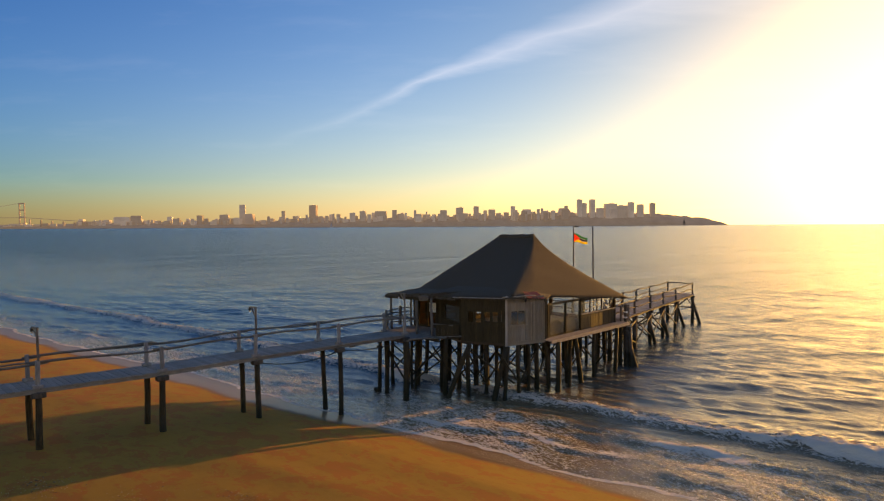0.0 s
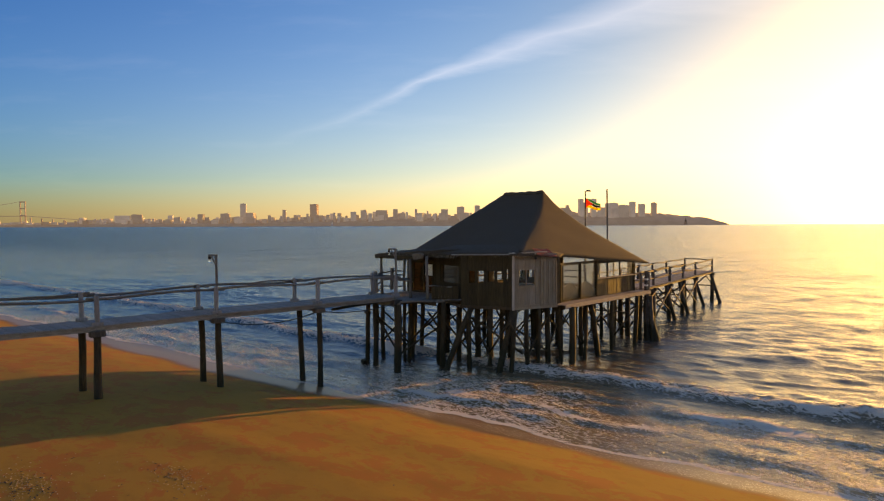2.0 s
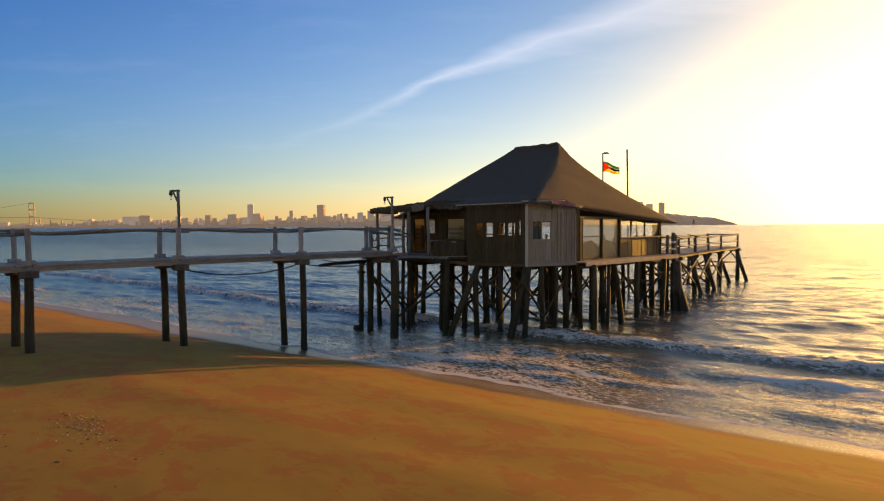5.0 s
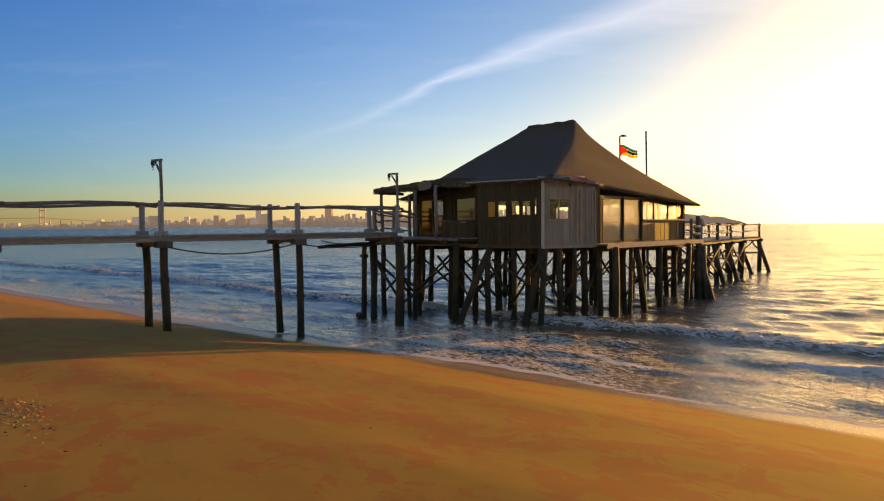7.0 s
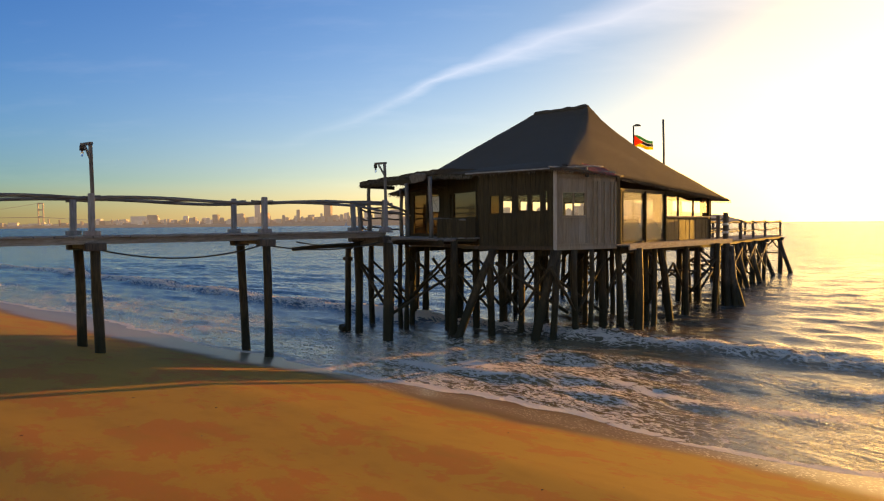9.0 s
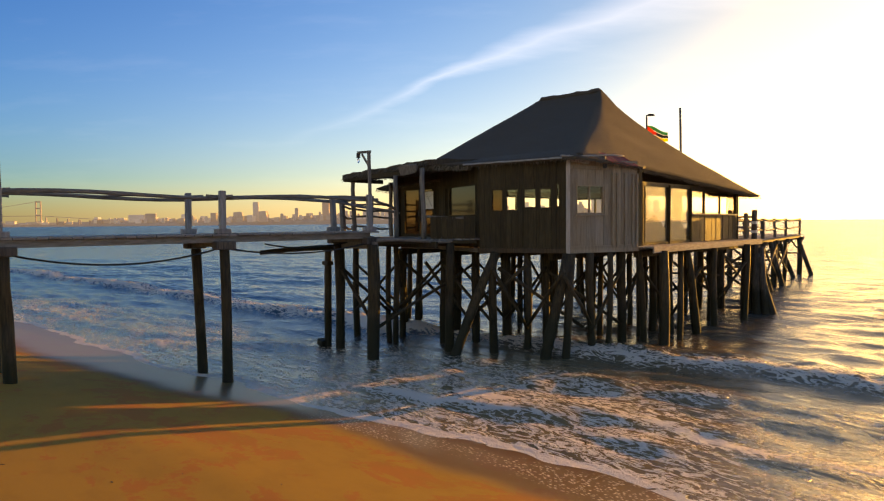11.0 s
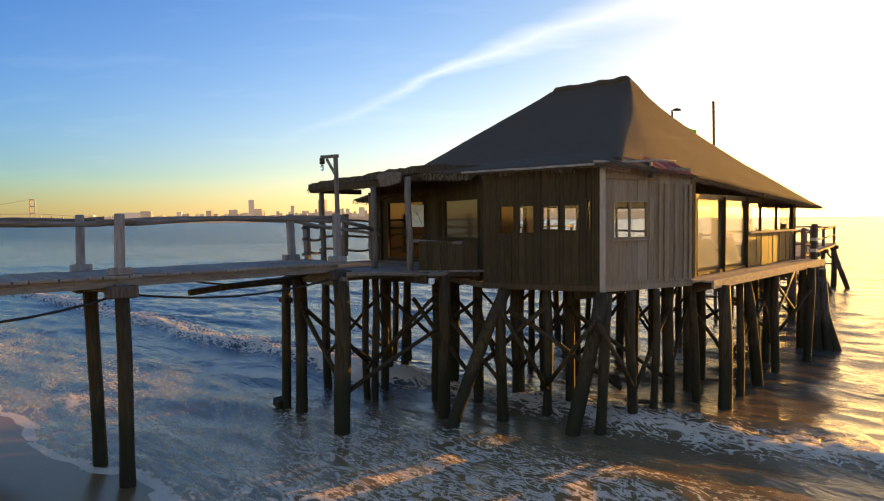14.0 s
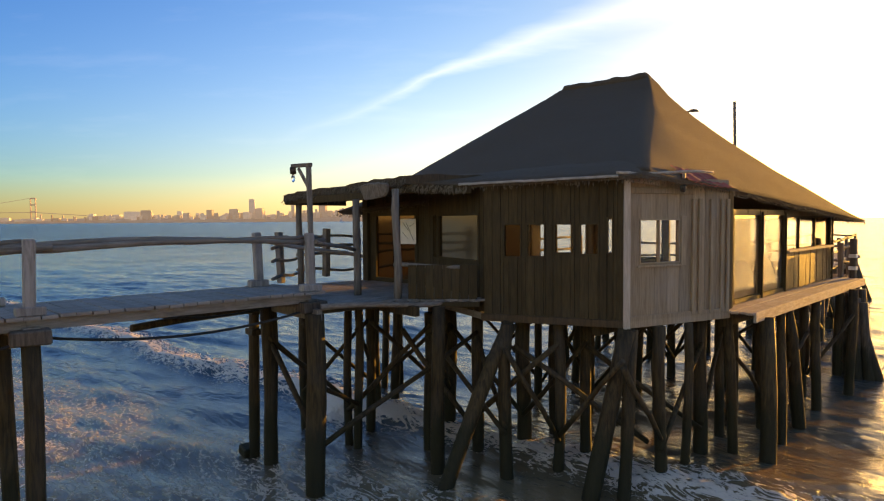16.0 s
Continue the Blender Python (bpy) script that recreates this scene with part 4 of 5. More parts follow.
# closing walls on the seaward and far sides, with wide openings to the sea
LA, LB = H(-7.4, 8.28), H(-7.4, -2.1)
board_wall(LA, LB, FLOOR, 4.8, [(0.4, 3.4, 3.15, 4.66), (3.8, 6.8, 3.15, 4.66), (7.2, 10.1, 3.15, 4.66)], INNER, 0.3, lining=INNER)
RA, RB = H(0, 8.28), H(-7.4, 8.28)
board_wall(RA, RB, FLOOR, 4.8, [(0.3, 2.2, 3.2, 4.6), (2.5, 4.6, 2.9, 4.6), (4.8, 7.2, 3.2, 4.6)], INNER, 0.3, lining=INNER)
for s0, s1 in ((0.4, 3.4), (3.8, 6.8), (7.2, 10.1)):
    window(LA, LB, s0, s1, 3.15, 4.66, DARKWALL, mullions=(s0 + 1.0, s0 + 2.0), glass=None, fw=0.09)
for s0, s1 in ((0.3, 2.2), (4.8, 7.2)):
    window(RA, RB, s0, s1, 3.2, 4.6, DARKWALL, mullions=((s0 + s1) / 2,), glass=None, fw=0.08)
# railing outside the far side
for k in range(7):
    p = H(-8.0, -1.2 + k * 1.6)
    part("side_rail_post", box(pose(p.x, p.y, 3.38, 0, random.uniform(-2, 2), 7), 0.11, 0.11, 1.15, 0.01), RAIL, hut)
for z in (3.5, 3.9):
    p, q = H(-8.0, -1.3, z), H(-8.0, 8.5, z)
    wlog(hut, "side_rail", p, q, 0.04, 0.04, RAIL, int(z * 10), 0.03, rings=8)
part("side_ledge", box(Matrix.Translation(H(-7.75, 3.3, FLOOR - 0.05)) @ pose(0, 0, 0, 0, 0, 7), 0.72, 10.6, 0.05, 0.006), LEDGE, hut)
# floor
bm = bmesh.new()
for p in ((W, C, S1, H(0.0, 0), H(0, 8.7), H(-7.4, 8.7), H(-7.4, -2.1), H(-5.55, -2.1)),):
    face = bm.faces.new([bm.verts.new(Vector((v.x, v.y, FLOOR - 0.02))) for v in p])
    ret = bmesh.ops.extrude_face_region(bm, geom=[face])
    bmesh.ops.translate(bm, vec=(0, 0, -0.12), verts=[v for v in ret["geom"] if isinstance(v, bmesh.types.BMVert)])
bmesh.ops.recalc_face_normals(bm, faces=bm.faces)
part("floor_deck", bm, DECK, hut)
for a in (-7.2, -5.2, -3.2, -1.2, 0.1):
    front_end = 0.1 if a > 0 else -2.3
    part("floor_beam", box(Matrix.Translation(H(a, (front_end + 8.7) / 2, FLOOR - 0.24)) @ pose(0, 0, 0, 0, 0, 7), 0.16, 8.7 - front_end, 0.2, 0.01), PILE, hut)
# skirting beam under the bay
for p, q in ((W, C), (C, S1)):
    d = (q - p).normalized()
    part("skirt_beam", box(Matrix.Translation((p + q) / 2 + Vector((0, 0, 2.78))) @ pose(0, 0, 0, 0, 0, math.degrees(math.atan2(d.y, d.x))), (q - p).length + 0.1, 0.10, 0.13, 0.01), OILED if p == W else PALEWALL, hut)

# ---- the thatched roof ----
RIDGE = ((-5.95, 4.25, 8.36), (-3.55, 4.45, 8.40))
EAVES = ((-8.45, -2.25, 4.76), (-0.35, -2.2, 5.34), (0.78, 8.55, 4.46), (-8.3, 8.7, 4.86))


def roof_point(side, f, s, drop=0.0):
    """side 0 to 3 round the eaves, f along that side, s from ridge (0) to eave (1)."""
    e0, e1 = EAVES[side], EAVES[(side + 1) % 4]
    r0 = RIDGE[0] if side in (0, 3) else RIDGE[1]
    r1 = RIDGE[1] if side in (0, 1) else RIDGE[0]
    e = [e0[i] + (e1[i] - e0[i]) * f for i in range(3)]
    r = [r0[i] + (r1[i] - r0[i]) * f for i in range(3)]
    right = (f if side == 0 else 1.0 if side == 1 else 1 - f if side == 2 else 0.0)
    sag = (-0.16 + 0.60 * right) * s * (1 - s) ** 2
    g = s + sag
    if s < 0.10:
        g = g * (0.55 + 4.5 * s)          # rounded cap along the ridge
    x, y, z = (r[0] + (e[0] - r[0]) * s, r[1] + (e[1] - r[1]) * s, r[2] + (e[2] - r[2]) * g)
    bumpy = 0.04 * noise.noise(Vector((x * 0.9, y * 0.9, z * 1.2))) + 0.010 * noise.noise(Vector((x * 4, y * 4, z * 4)))
    return H(x, y, z + bumpy * min(1, s * 6) - drop)


def build_roof():
    steps, along = 26, 30
    bm = bmesh.new()
    top, low = [], []
    for k in range(steps + 1):
        s = (k / steps) ** 1.15
        ring_t, ring_l = [], []
        for ring, f_s, drop in ((ring_t, s, 0.0), (ring_l, max(s * 0.98, 0.02), 0.24 - 0.11 * s)):
            pts_r = [roof_point(side, i / along, f_s, drop) for side in range(4) for i in range(along)]
            for i in range(len(pts_r)):
                # hips are rounded over by the thatcher
                near = [pts_r[(i + o) % len(pts_r)] for o in range(-5, 6)]
                ring.append(bm.verts.new(pts_r[i].lerp(sum(near, Vector()) / 11, 0.95 * (1 - s) ** 0.5)))
        top.append(ring_t)
        low.append(ring_l)
    n = 4 * along
    for rings, flip in ((top, False), (low, True)):
        for a, b in zip(rings, rings[1:]):
            for i in range(n):
                q = (a[i], b[i], b[(i + 1) % n], a[(i + 1) % n])
                f = bm.faces.new(q[::-1] if flip else q)
                f.smooth = True
    for i in range(n):
        bm.faces.new((top[-1][i], low[-1][i], low[-1][(i + 1) % n], top[-1][(i + 1) % n]))
    bmesh.ops.remove_doubles(bm, verts=bm.verts, dist=0.0005)
    return part("roof", bm, THATCH, hut, "sagging dark grey thatch")


roof = build_roof()


def ridge_cap():
    """A lumpy roll of thatch laid over the ridge, thicker at both ends."""
    bm = bmesh.new()
    p, q = H(RIDGE[0][0] - 0.12, RIDGE[0][1], RIDGE[0][2]), H(RIDGE[1][0] + 0.10, RIDGE[1][1], RIDGE[1][2])
    d = (q - p).normalized()
    side = Vector((-d.y, d.x, 0))
    rings, n, m = [], 30, 16
    for i in range(n + 1):
        f = i / n
        end = min(1.0, (min(f, 1 - f) / 0.07 + 0.02)) ** 0.5
        c = p.lerp(q, f) + Vector((0, 0, -0.15 + 0.05 * noise.noise(Vector((f * 7, 2.0, 0))) + 0.05 * (abs(f - 0.5) * 2) ** 4))
        ring = []
        for k in range(m):
            a = k * 6.2832 / m
            r = 1 + 0.10 * noise.noise(Vector((f * 9, math.cos(a) * 2, math.sin(a) * 2)))
            ring.append(bm.verts.new(c + (side * math.cos(a) * 0.34 + Vector((0, 0, math.sin(a) * 0.20))) * r * end))
        rings.append(ring)
    for a, b in zip(rings, rings[1:]):
        for k in range(m):
            bm.faces.new((a[k], a[(k + 1) % m], b[(k + 1) % m], b[k])).smooth = True
    bm.faces.new(rings[0][::-1])
    bm.faces.new(rings[-1])
    bmesh.ops.recalc_face_normals(bm, faces=bm.faces)
    return part("ridge_cap", bm, THATCH, roof, "lumpy roll of thatch along the ridge")


ridge_cap()


def straw_fringe(points, length, spread_out, n_per_m, seed, parent, name="straw_fringe"):
    """Many thin blades that hang and stick out along a line of (place, outward)."""
    rnd = random.Random(seed)
    bm = bmesh.new()
    for (p, o), (q, _) in zip(points, points[1:]):
        for _ in range(max(1, int((q - p).length * n_per_m))):
            c = p.lerp(q, rnd.random()) + Vector((0, 0, rnd.uniform(-0.11, 0.0)))
            d = (o * rnd.uniform(0.1, 1.0) * spread_out + Vector((rnd.uniform(-0.3, 0.3), rnd.uniform(-0.3, 0.3), rnd.uniform(-1.2, -0.15)))).normalized() * length * rnd.uniform(0.4, 1.2)
            w = (q - p).normalized() * rnd.uniform(0.006, 0.016)
            bm.faces.new([bm.verts.new(v) for v in (c - w, c + w, c + d + w * 0.3, c + d - w * 0.3)])
    ob = part(name, bm, STRAW, parent)
    return tagged(ob, "frayed straw ends", kind="stuff")


for side in range(4):
    mid = (roof_point(side, 0.5, 1.0) - roof_point(side, 0.5, 0.6)).normalized()
    first, last = ((0, 10), (3, 20), (0, 20), (0, 20))[side]
    straw_fringe([(roof_point(side, i / 20, 1.0), mid) for i in range(first, last + 1)], 0.040, 0.5, 90, 70 + side, roof)

# lean-to roof over the corner bay: a tin edge with a faded red end
lean = [Vector((-2.55, -1.45, 5.13)), Vector((0.02, -0.28, 5.18)), Vector((0.34, -0.10, 5.20)), Vector((0.66, 2.45, 5.02)), H(-0.55, 0.3, 5.36), H(-1.1, -0.9, 5.66), H(-3.3, -0.9, 5.60)]
skirt_low = [Vector((-3.72, -2.12, 5.20)), Vector((-2.55, -1.45, 5.13)), lean[1], lean[2], Vector((0.50, 1.1, 5.12)), lean[3]]
skirt_high = [H(-4.9, -0.9, 5.50), H(-3.4, -0.9, 5.58), H(-1.5, -0.9, 5.66), H(-0.95, -0.5, 5.60), H(-0.60, 0.5, 5.36), H(-0.30, 1.6, 5.10)]
bm = bmesh.new()
SA, SB = 10, 5
faces_of = []
for under in (0.0, 0.06):
    rows = []
    for a in range((len(skirt_low) - 1) * SA + 1):
        k, f = min(a // SA, len(skirt_low) - 2), a / SA - min(a // SA, len(skirt_low) - 2)
        lo_p, hi_p = skirt_low[k].lerp(skirt_low[k + 1], f), skirt_high[k].lerp(skirt_high[k + 1], f)
        row = []
        for b in range(SB + 1):
            p = lo_p.lerp(hi_p, b / SB)
            p.z += 0.06 - under + 0.02 * noise.noise(Vector((p.x * 3, p.y * 3, 1.0))) + 0.05 * math.sin(b / SB * 3.14)
            row.append(bm.verts.new(p))
        rows.append(row)
    for r0, r1 in zip(rows, rows[1:]):
        for b in range(SB):
            q = (r0[b], r1[b], r1[b + 1], r0[b + 1])
            bm.faces.new(q if under == 0.0 else q[::-1]).smooth = True
    faces_of.append(rows)
top_r, low_r = faces_of
for k in range(len(top_r) - 1):
    bm.faces.new((top_r[k][0], low_r[k][0], low_r[k + 1][0], top_r[k + 1][0]))
for e in (0, -1):
    for b in range(SB):
        bm.faces.new((top_r[e][b], top_r[e][b + 1], low_r[e][b + 1], low_r[e][b]))
bmesh.ops.recalc_face_normals(bm, faces=bm.faces)
bay_roof = part("bay_roof", bm, THATCH, hut, "low lean-to roof over the corner bay")
straw_fringe([(lean[i] + Vector((0, 0, 0.06)), Vector((0.5, -0.8, 0))) for i in range(4)], 0.06, 0.5, 40, 81, bay_roof)
wseg = 14
for k in range(wseg):
    p, q = lean[0].lerp(lean[1], k / wseg), lean[0].lerp(lean[1], (k + 1) / wseg)
    part("tin_edge", box(between(p + Vector((0.02, -0.04, 0.06 + random.uniform(-0.008, 0.008))), q + Vector((0.02, -0.04, 0.06))), 0.035, 0.045, (q - p).length + 0.01, 0.006), TIN, bay_roof)
# a faded red corrugated sheet laid over the end of the lean-to
bm = bmesh.new()
NR = 16
strips = []
for lift in (0.0, -0.012):
    strips.append([])
    for i in range(NR + 1):
        f = i / NR
        low_p = Vector((0.50, 1.08, 5.20)).lerp(Vector((0.66, 2.30, 5.10)), f)
        high_p = Vector((0.02, 1.25, 5.50)).lerp(Vector((0.10, 2.25, 5.44)), f)
        rib = Vector((0, 0, 0.014 * math.sin(i * 2.6) + lift - 0.03 * math.sin(f * 3.14)))
        strips[-1].append([bm.verts.new(low_p.lerp(high_p, k / 3) + rib) for k in range(4)])
for s, flip in ((strips[0], 1), (strips[1], 0)):
    for a, b in zip(s, s[1:]):
        for k in range(3):
            q = (a[k], b[k], b[k + 1], a[k + 1])
            bm.faces.new(q if flip else q[::-1])
rim_t = [c[0] for c in strips[0]] + [c for c in strips[0][-1][1:]]
rim_l = [c[0] for c in strips[1]] + [c for c in strips[1][-1][1:]]
for k in range(len(rim_t) - 1):
    bm.faces.new((rim_t[k], rim_l[k], rim_l[k + 1], rim_t[k + 1]))
bmesh.ops.recalc_face_normals(bm, faces=bm.faces)
part("red_tin", bm, REDTIN, bay_roof, "faded red corrugated tin sheet")
part("bracket", box(Matrix.Translation(Vector((0.47, 0.95, 5.28))) @ pose(0, 0, 0, 0, 0, 12), 0.05, 0.06, 0.11, 0.01), TRIMPALE, bay_roof, "pale bracket")
part("bracket", box(Matrix.Translation(Vector((0.42, 1.02, 5.06))) @ pose(0, 0, 0, 10, 0, 12), 0.09, 0.12, 0.12, 0.02), IRON, bay_roof)
wlog(hut, "roof_pole", (0.02, -0.32, 5.30), (0.72, 1.45, 5.33), 0.026, 0.022, TRIMPALE, 3, 0.02)

# ---- porch ----
PZ = 3.12
porch = thing("porch", "open timber porch with rough posts and a shaggy straw awning", "porch", at=(-5, -2.6, 0))
# porch boards laid side by side across the deck
x = -7.0
while x < -2.2:
    x1 = x + 0.15

    def edge_y(xx, front):
        if front:
            return float(np.interp(xx, (-7.0, -5.15, -3.35, -3.3, -2.15), (-2.75, -3.9, -3.95, -2.55, -1.25)))
        return float(np.interp(xx, (-7.6, -5.0, -2.2), (-0.62, -0.36, -1.18)))
    y0, y1 = edge_y(x + 0.07, True), edge_y(x + 0.07, False)
    if y1 - y0 > 0.1:
        wbox(porch, "plank", pose(x + 0.073, (y0 + y1) / 2, PZ - 0.02 + random.uniform(-0.006, 0.004)), 0.14, y1 - y0, 0.04, DECK, 0)
    x = x1
wbeam(porch, "edge_beam", (-3.3, -3.95, PZ - 0.08), (-3.27, -2.55, PZ - 0.08), 0.08, 0.09, DARKWALL)
wbeam(porch, "edge_beam", (-3.27, -2.55, PZ - 0.09), (-2.2, -1.3, PZ - 0.09), 0.08, 0.09, DARKWALL)
low_a, low_b = Vector((-3.08, -2.24, 0)), Vector((-2.26, -1.30, 0))
for k in range(8):
    c = low_a.lerp(low_b, (k + 0.5) / 8)
    wbox(porch, "panel_board", pose(c.x, c.y, (PZ + 3.74) / 2, 0, 0, 48.9), 0.15, 0.03, 3.74 - PZ, DARKWALL, 0.004)
wlog(porch, "edge_pole", (-3.22, -3.95, PZ - 0.01), (-2.62, -1.75, PZ - 0.06), 0.055, 0.045, RAILY, 560, 0.03, rings=8)
wbeam(porch, "edge_beam", (-7.0, -2.75, PZ - 0.12), (-5.1, -3.9, PZ - 0.12), 0.09, 0.18, RAIL)
wbeam(porch, "edge_beam", (-5.2, -3.95, PZ - 0.14), (-3.2, -3.98, PZ - 0.14), 0.10, 0.2, RAIL)
for b in (-1.0, -2.4):
    wbeam(porch, "joist", (-7.0, b, PZ - 0.16), (-2.6, b, PZ - 0.16), 0.1, 0.18, PILE)
for i, (px, py, top) in enumerate(((-6.75, -2.45, 5.0), (-4.3, -2.55, 4.95), (-3.35, -2.3, 5.12), (-7.1, -0.75, 4.95))):
    wlog(porch, "post", (px + 0.03, py, PZ), (px, py, top), 0.075, 0.065, RAIL, 500 + i, 0.02)
# railings of the porch: rough poles at three heights
RAILS = (((-6.8, -2.5), (-7.15, -0.8)), ((-4.98, -3.95), (-6.8, -2.5)))
for i, ((xa, ya), (xb, yb)) in enumerate(RAILS):
    for j, z in enumerate((3.45, 3.78, 4.02, 4.18)):
        wlog(porch, "rail_pole", (xa, ya, z + 0.02), (xb, yb, z - 0.02 + random.uniform(-0.05, 0.05)), 0.035, 0.03, RAILY, 520 + i * 5 + j, 0.03)
wlog(porch, "rail_pole", (-3.45, -3.9, 4.20), (-4.3, -2.55, 3.98), 0.04, 0.035, RAILY, 540, 0.02)
wlog(porch, "rail_pole", (-4.95, -4.2, 4.20), (-4.3, -2.4, 3.86), 0.04, 0.035, RAILY, 541, 0.02)
wlog(porch, "rail_pole", (-3.4, -2.32, 3.74), (-2.45, -1.55, 3.70), 0.04, 0.035, RAILY, 542, 0.01)
wbox(porch, "rail_post", pose(-6.9, -1.7, 3.82, 0, 2, 10), 0.14, 0.14, 1.1, RAIL, 0.012)
wbox(porch, "rail_post", pose(-6.1, -3.25, 3.80, 1, -2, 20), 0.13, 0.13, 1.05, RAIL, 0.012)
# awning: a sagging slab of straw over poles, ragged along its edge
bm = bmesh.new()
NX, NY = 22, 8
grid = {}
for layer, dz in ((0, 0.0), (1, -0.17)):
    for i in range(NX + 1):
        for j in range(NY + 1):
            fx, fy = i / NX, j / NY
            front = Vector((-6.95, -2.72, 5.13)).lerp(Vector((-3.35, -2.05, 5.38)), fx)
            rear = H(-7.7, -1.75, 5.28).lerp(H(-3.2, -1.8, 5.42), fx)
            p = front.lerp(rear, fy)
            p.z += dz + 0.05 * noise.noise(Vector((p.x * 2.3, p.y * 2.3, layer))) + 0.04 * noise.noise(Vector((p.x * 7, p.y * 7, layer + 5)))
            if j == 0:
                p += Vector((0, 0.08 * noise.noise(Vector((i * 0.9, 3, layer))), 0))
            grid[layer, i, j] = bm.verts.new(p - porch.location)
for i in range(NX):
    for j in range(NY):
        bm.faces.new((grid[0, i, j], grid[0, i + 1, j], grid[0, i + 1, j + 1], grid[0, i, j + 1]))
        bm.faces.new((grid[1, i, j], grid[1, i, j + 1], grid[1, i + 1, j + 1], grid[1, i + 1, j]))
for i in range(NX):
    for j in (0, NY):
        bm.faces.new((grid[0, i, j], grid[1, i, j], grid[1, i + 1, j], grid[0, i + 1, j]))
for j in range(NY):
    for i in (0, NX):
        bm.faces.new((grid[0, i, j], grid[0, i, j + 1], grid[1, i, j + 1], grid[1, i, j]))
bmesh.ops.recalc_face_normals(bm, faces=bm.faces)
awning = part("awning", bm, THATCH, porch, "ragged straw awning")
off = -Vector(porch.location)
straw_fringe([(Vector((-6.95, -2.72, 5.11)).lerp(Vector((-3.35, -2.07, 5.35)), k / 12) + off, Vector((-0.2, -0.9, -0.1))) for k in range(13)], 0.11, 0.8, 110, 91, awning)
straw_fringe([(Vector((-6.97, -2.70, 5.10)).lerp(H(-7.72, -1.75, 5.22), k / 6) + off, Vector((-1, 0, -0.1))) for k in range(7)], 0.13, 0.8, 100, 92, awning)
wbeam(porch, "awning_beam", (-7.0, -2.62, 4.99), (-4.1, -2.32, 5.02), 0.10, 0.15, DARKWALL)
wbeam(porch, "awning_beam", (-7.0, -2.62, 4.97), (-7.35, -0.9, 4.97), 0.09, 0.13, DARKWALL)
# a limp grey mat laid over the awning's edge
bm = bmesh.new()
mat_m = pose(-3.88, -2.42, 5.10, 14, -4, 12)
outline = []
for k in range(28):
    a = k * 6.2832 / 28
    r = 1 + 0.07 * math.sin(3 * a + 1) + 0.05 * math.sin(5 * a)
    ca, sa = math.cos(a), math.sin(a)
    outline.append((math.copysign(abs(ca) ** 0.6, ca) * 0.34 * r, math.copysign(abs(sa) ** 0.6, sa) * 0.15 * r))
rims = []
for y, k in ((-0.03, 0.9), (-0.012, 1.0), (0.02, 1.0), (0.03, 0.94)):
    rims.append([bm.verts.new(mat_m @ Vector((x * k, y + 0.12 * x * x + 0.02 * math.sin(9 * x), z * k)) - Vector(porch.location)) for x, z in outline])
for a, b in zip(rims, rims[1:]):
    for k in range(28):
        bm.faces.new((a[k], a[(k + 1) % 28], b[(k + 1) % 28], b[k]))
bm.faces.new(rims[0][::-1])
bm.faces.new(rims[-1])
bmesh.ops.recalc_face_normals(bm, faces=bm.faces)
part("cover_mat", bm, RAIL, porch, "limp pale grey mat over the awning edge")
# front eave board between the awning and the corner bay
for k in range(8):
    p, q = Vector((-3.6, -2.0, 5.14)).lerp(Vector((-2.35, -1.35, 5.10)), k / 8), Vector((-3.6, -2.0, 5.14)).lerp(Vector((-2.35, -1.35, 5.10)), (k + 1) / 8)
    wbeam(porch, "eave_board", p, q, 0.05, 0.16, DARKWALL)
link_off = -Vector(porch.location)
straw_fringe([(Vector((-3.75, -2.12, 5.25)).lerp(Vector((-2.4, -1.42, 5.16)), k / 8) + link_off, Vector((0.3, -0.9, -0.3))) for k in range(9)], 0.10, 0.5, 120, 93, awning)

# a white notice on the door
notice = thing("notice", "white paper notice with faint grey lines on the glass door", "notice", at=tuple(H(-5.98, -2.19, 4.30)))
notice.rotation_euler = (0, 0, radians(7))
part("sheet", box(pose(0, 0, 0), 0.50, 0.006, 0.56), PAPER, notice)
for k, (x0, z0, x1, z1) in enumerate(((-0.18, 0.22, 0.02, 0.02), (-0.05, 0.20, 0.18, -0.20), (-0.18, -0.02, 0.0, -0.16), (0.05, 0.1, 0.2, 0.18))):
    part("bar", box(between((x0, -0.006, z0), (x1, -0.006, z1)), 0.014, 0.004, math.hypot(x1 - x0, z1 - z0)), INK, notice)

# two dark flat discs, cut off at the floor, behind the glass panels
for a, b in ((-0.12, 1.6), (-0.19, 3.22)):
    ob = thing("round_board", "dark flat disc, cut off at floor level, behind the glass", "tabletop", "tabletops behind the glass", at=tuple(H(a, b, FLOOR)))
    bm = bmesh.new()
    bmesh.ops.create_cone(bm, cap_ends=True, segments=40, radius1=0.92, radius2=0.92, depth=0.04, matrix=pose(0, 0, -0.10, 0, 90, 7))
    bmesh.ops.bisect_plane(bm, geom=bm.verts[:] + bm.edges[:] + bm.faces[:], plane_co=(0, 0, 0.0), plane_no=(0, 0, -1), clear_outer=True)
    part("top", bm, GREYBOARD, ob)

# ---- piles and braces under the hut ----
rnd_p = random.Random(12)
feet = []


def pile(p_foot, p_top, r, seed, parent=None):
    wlog(parent or hut, "stilt", p_foot, p_top, r * 0.98, r * 0.85, PILE, seed, 0.03, rings=6)


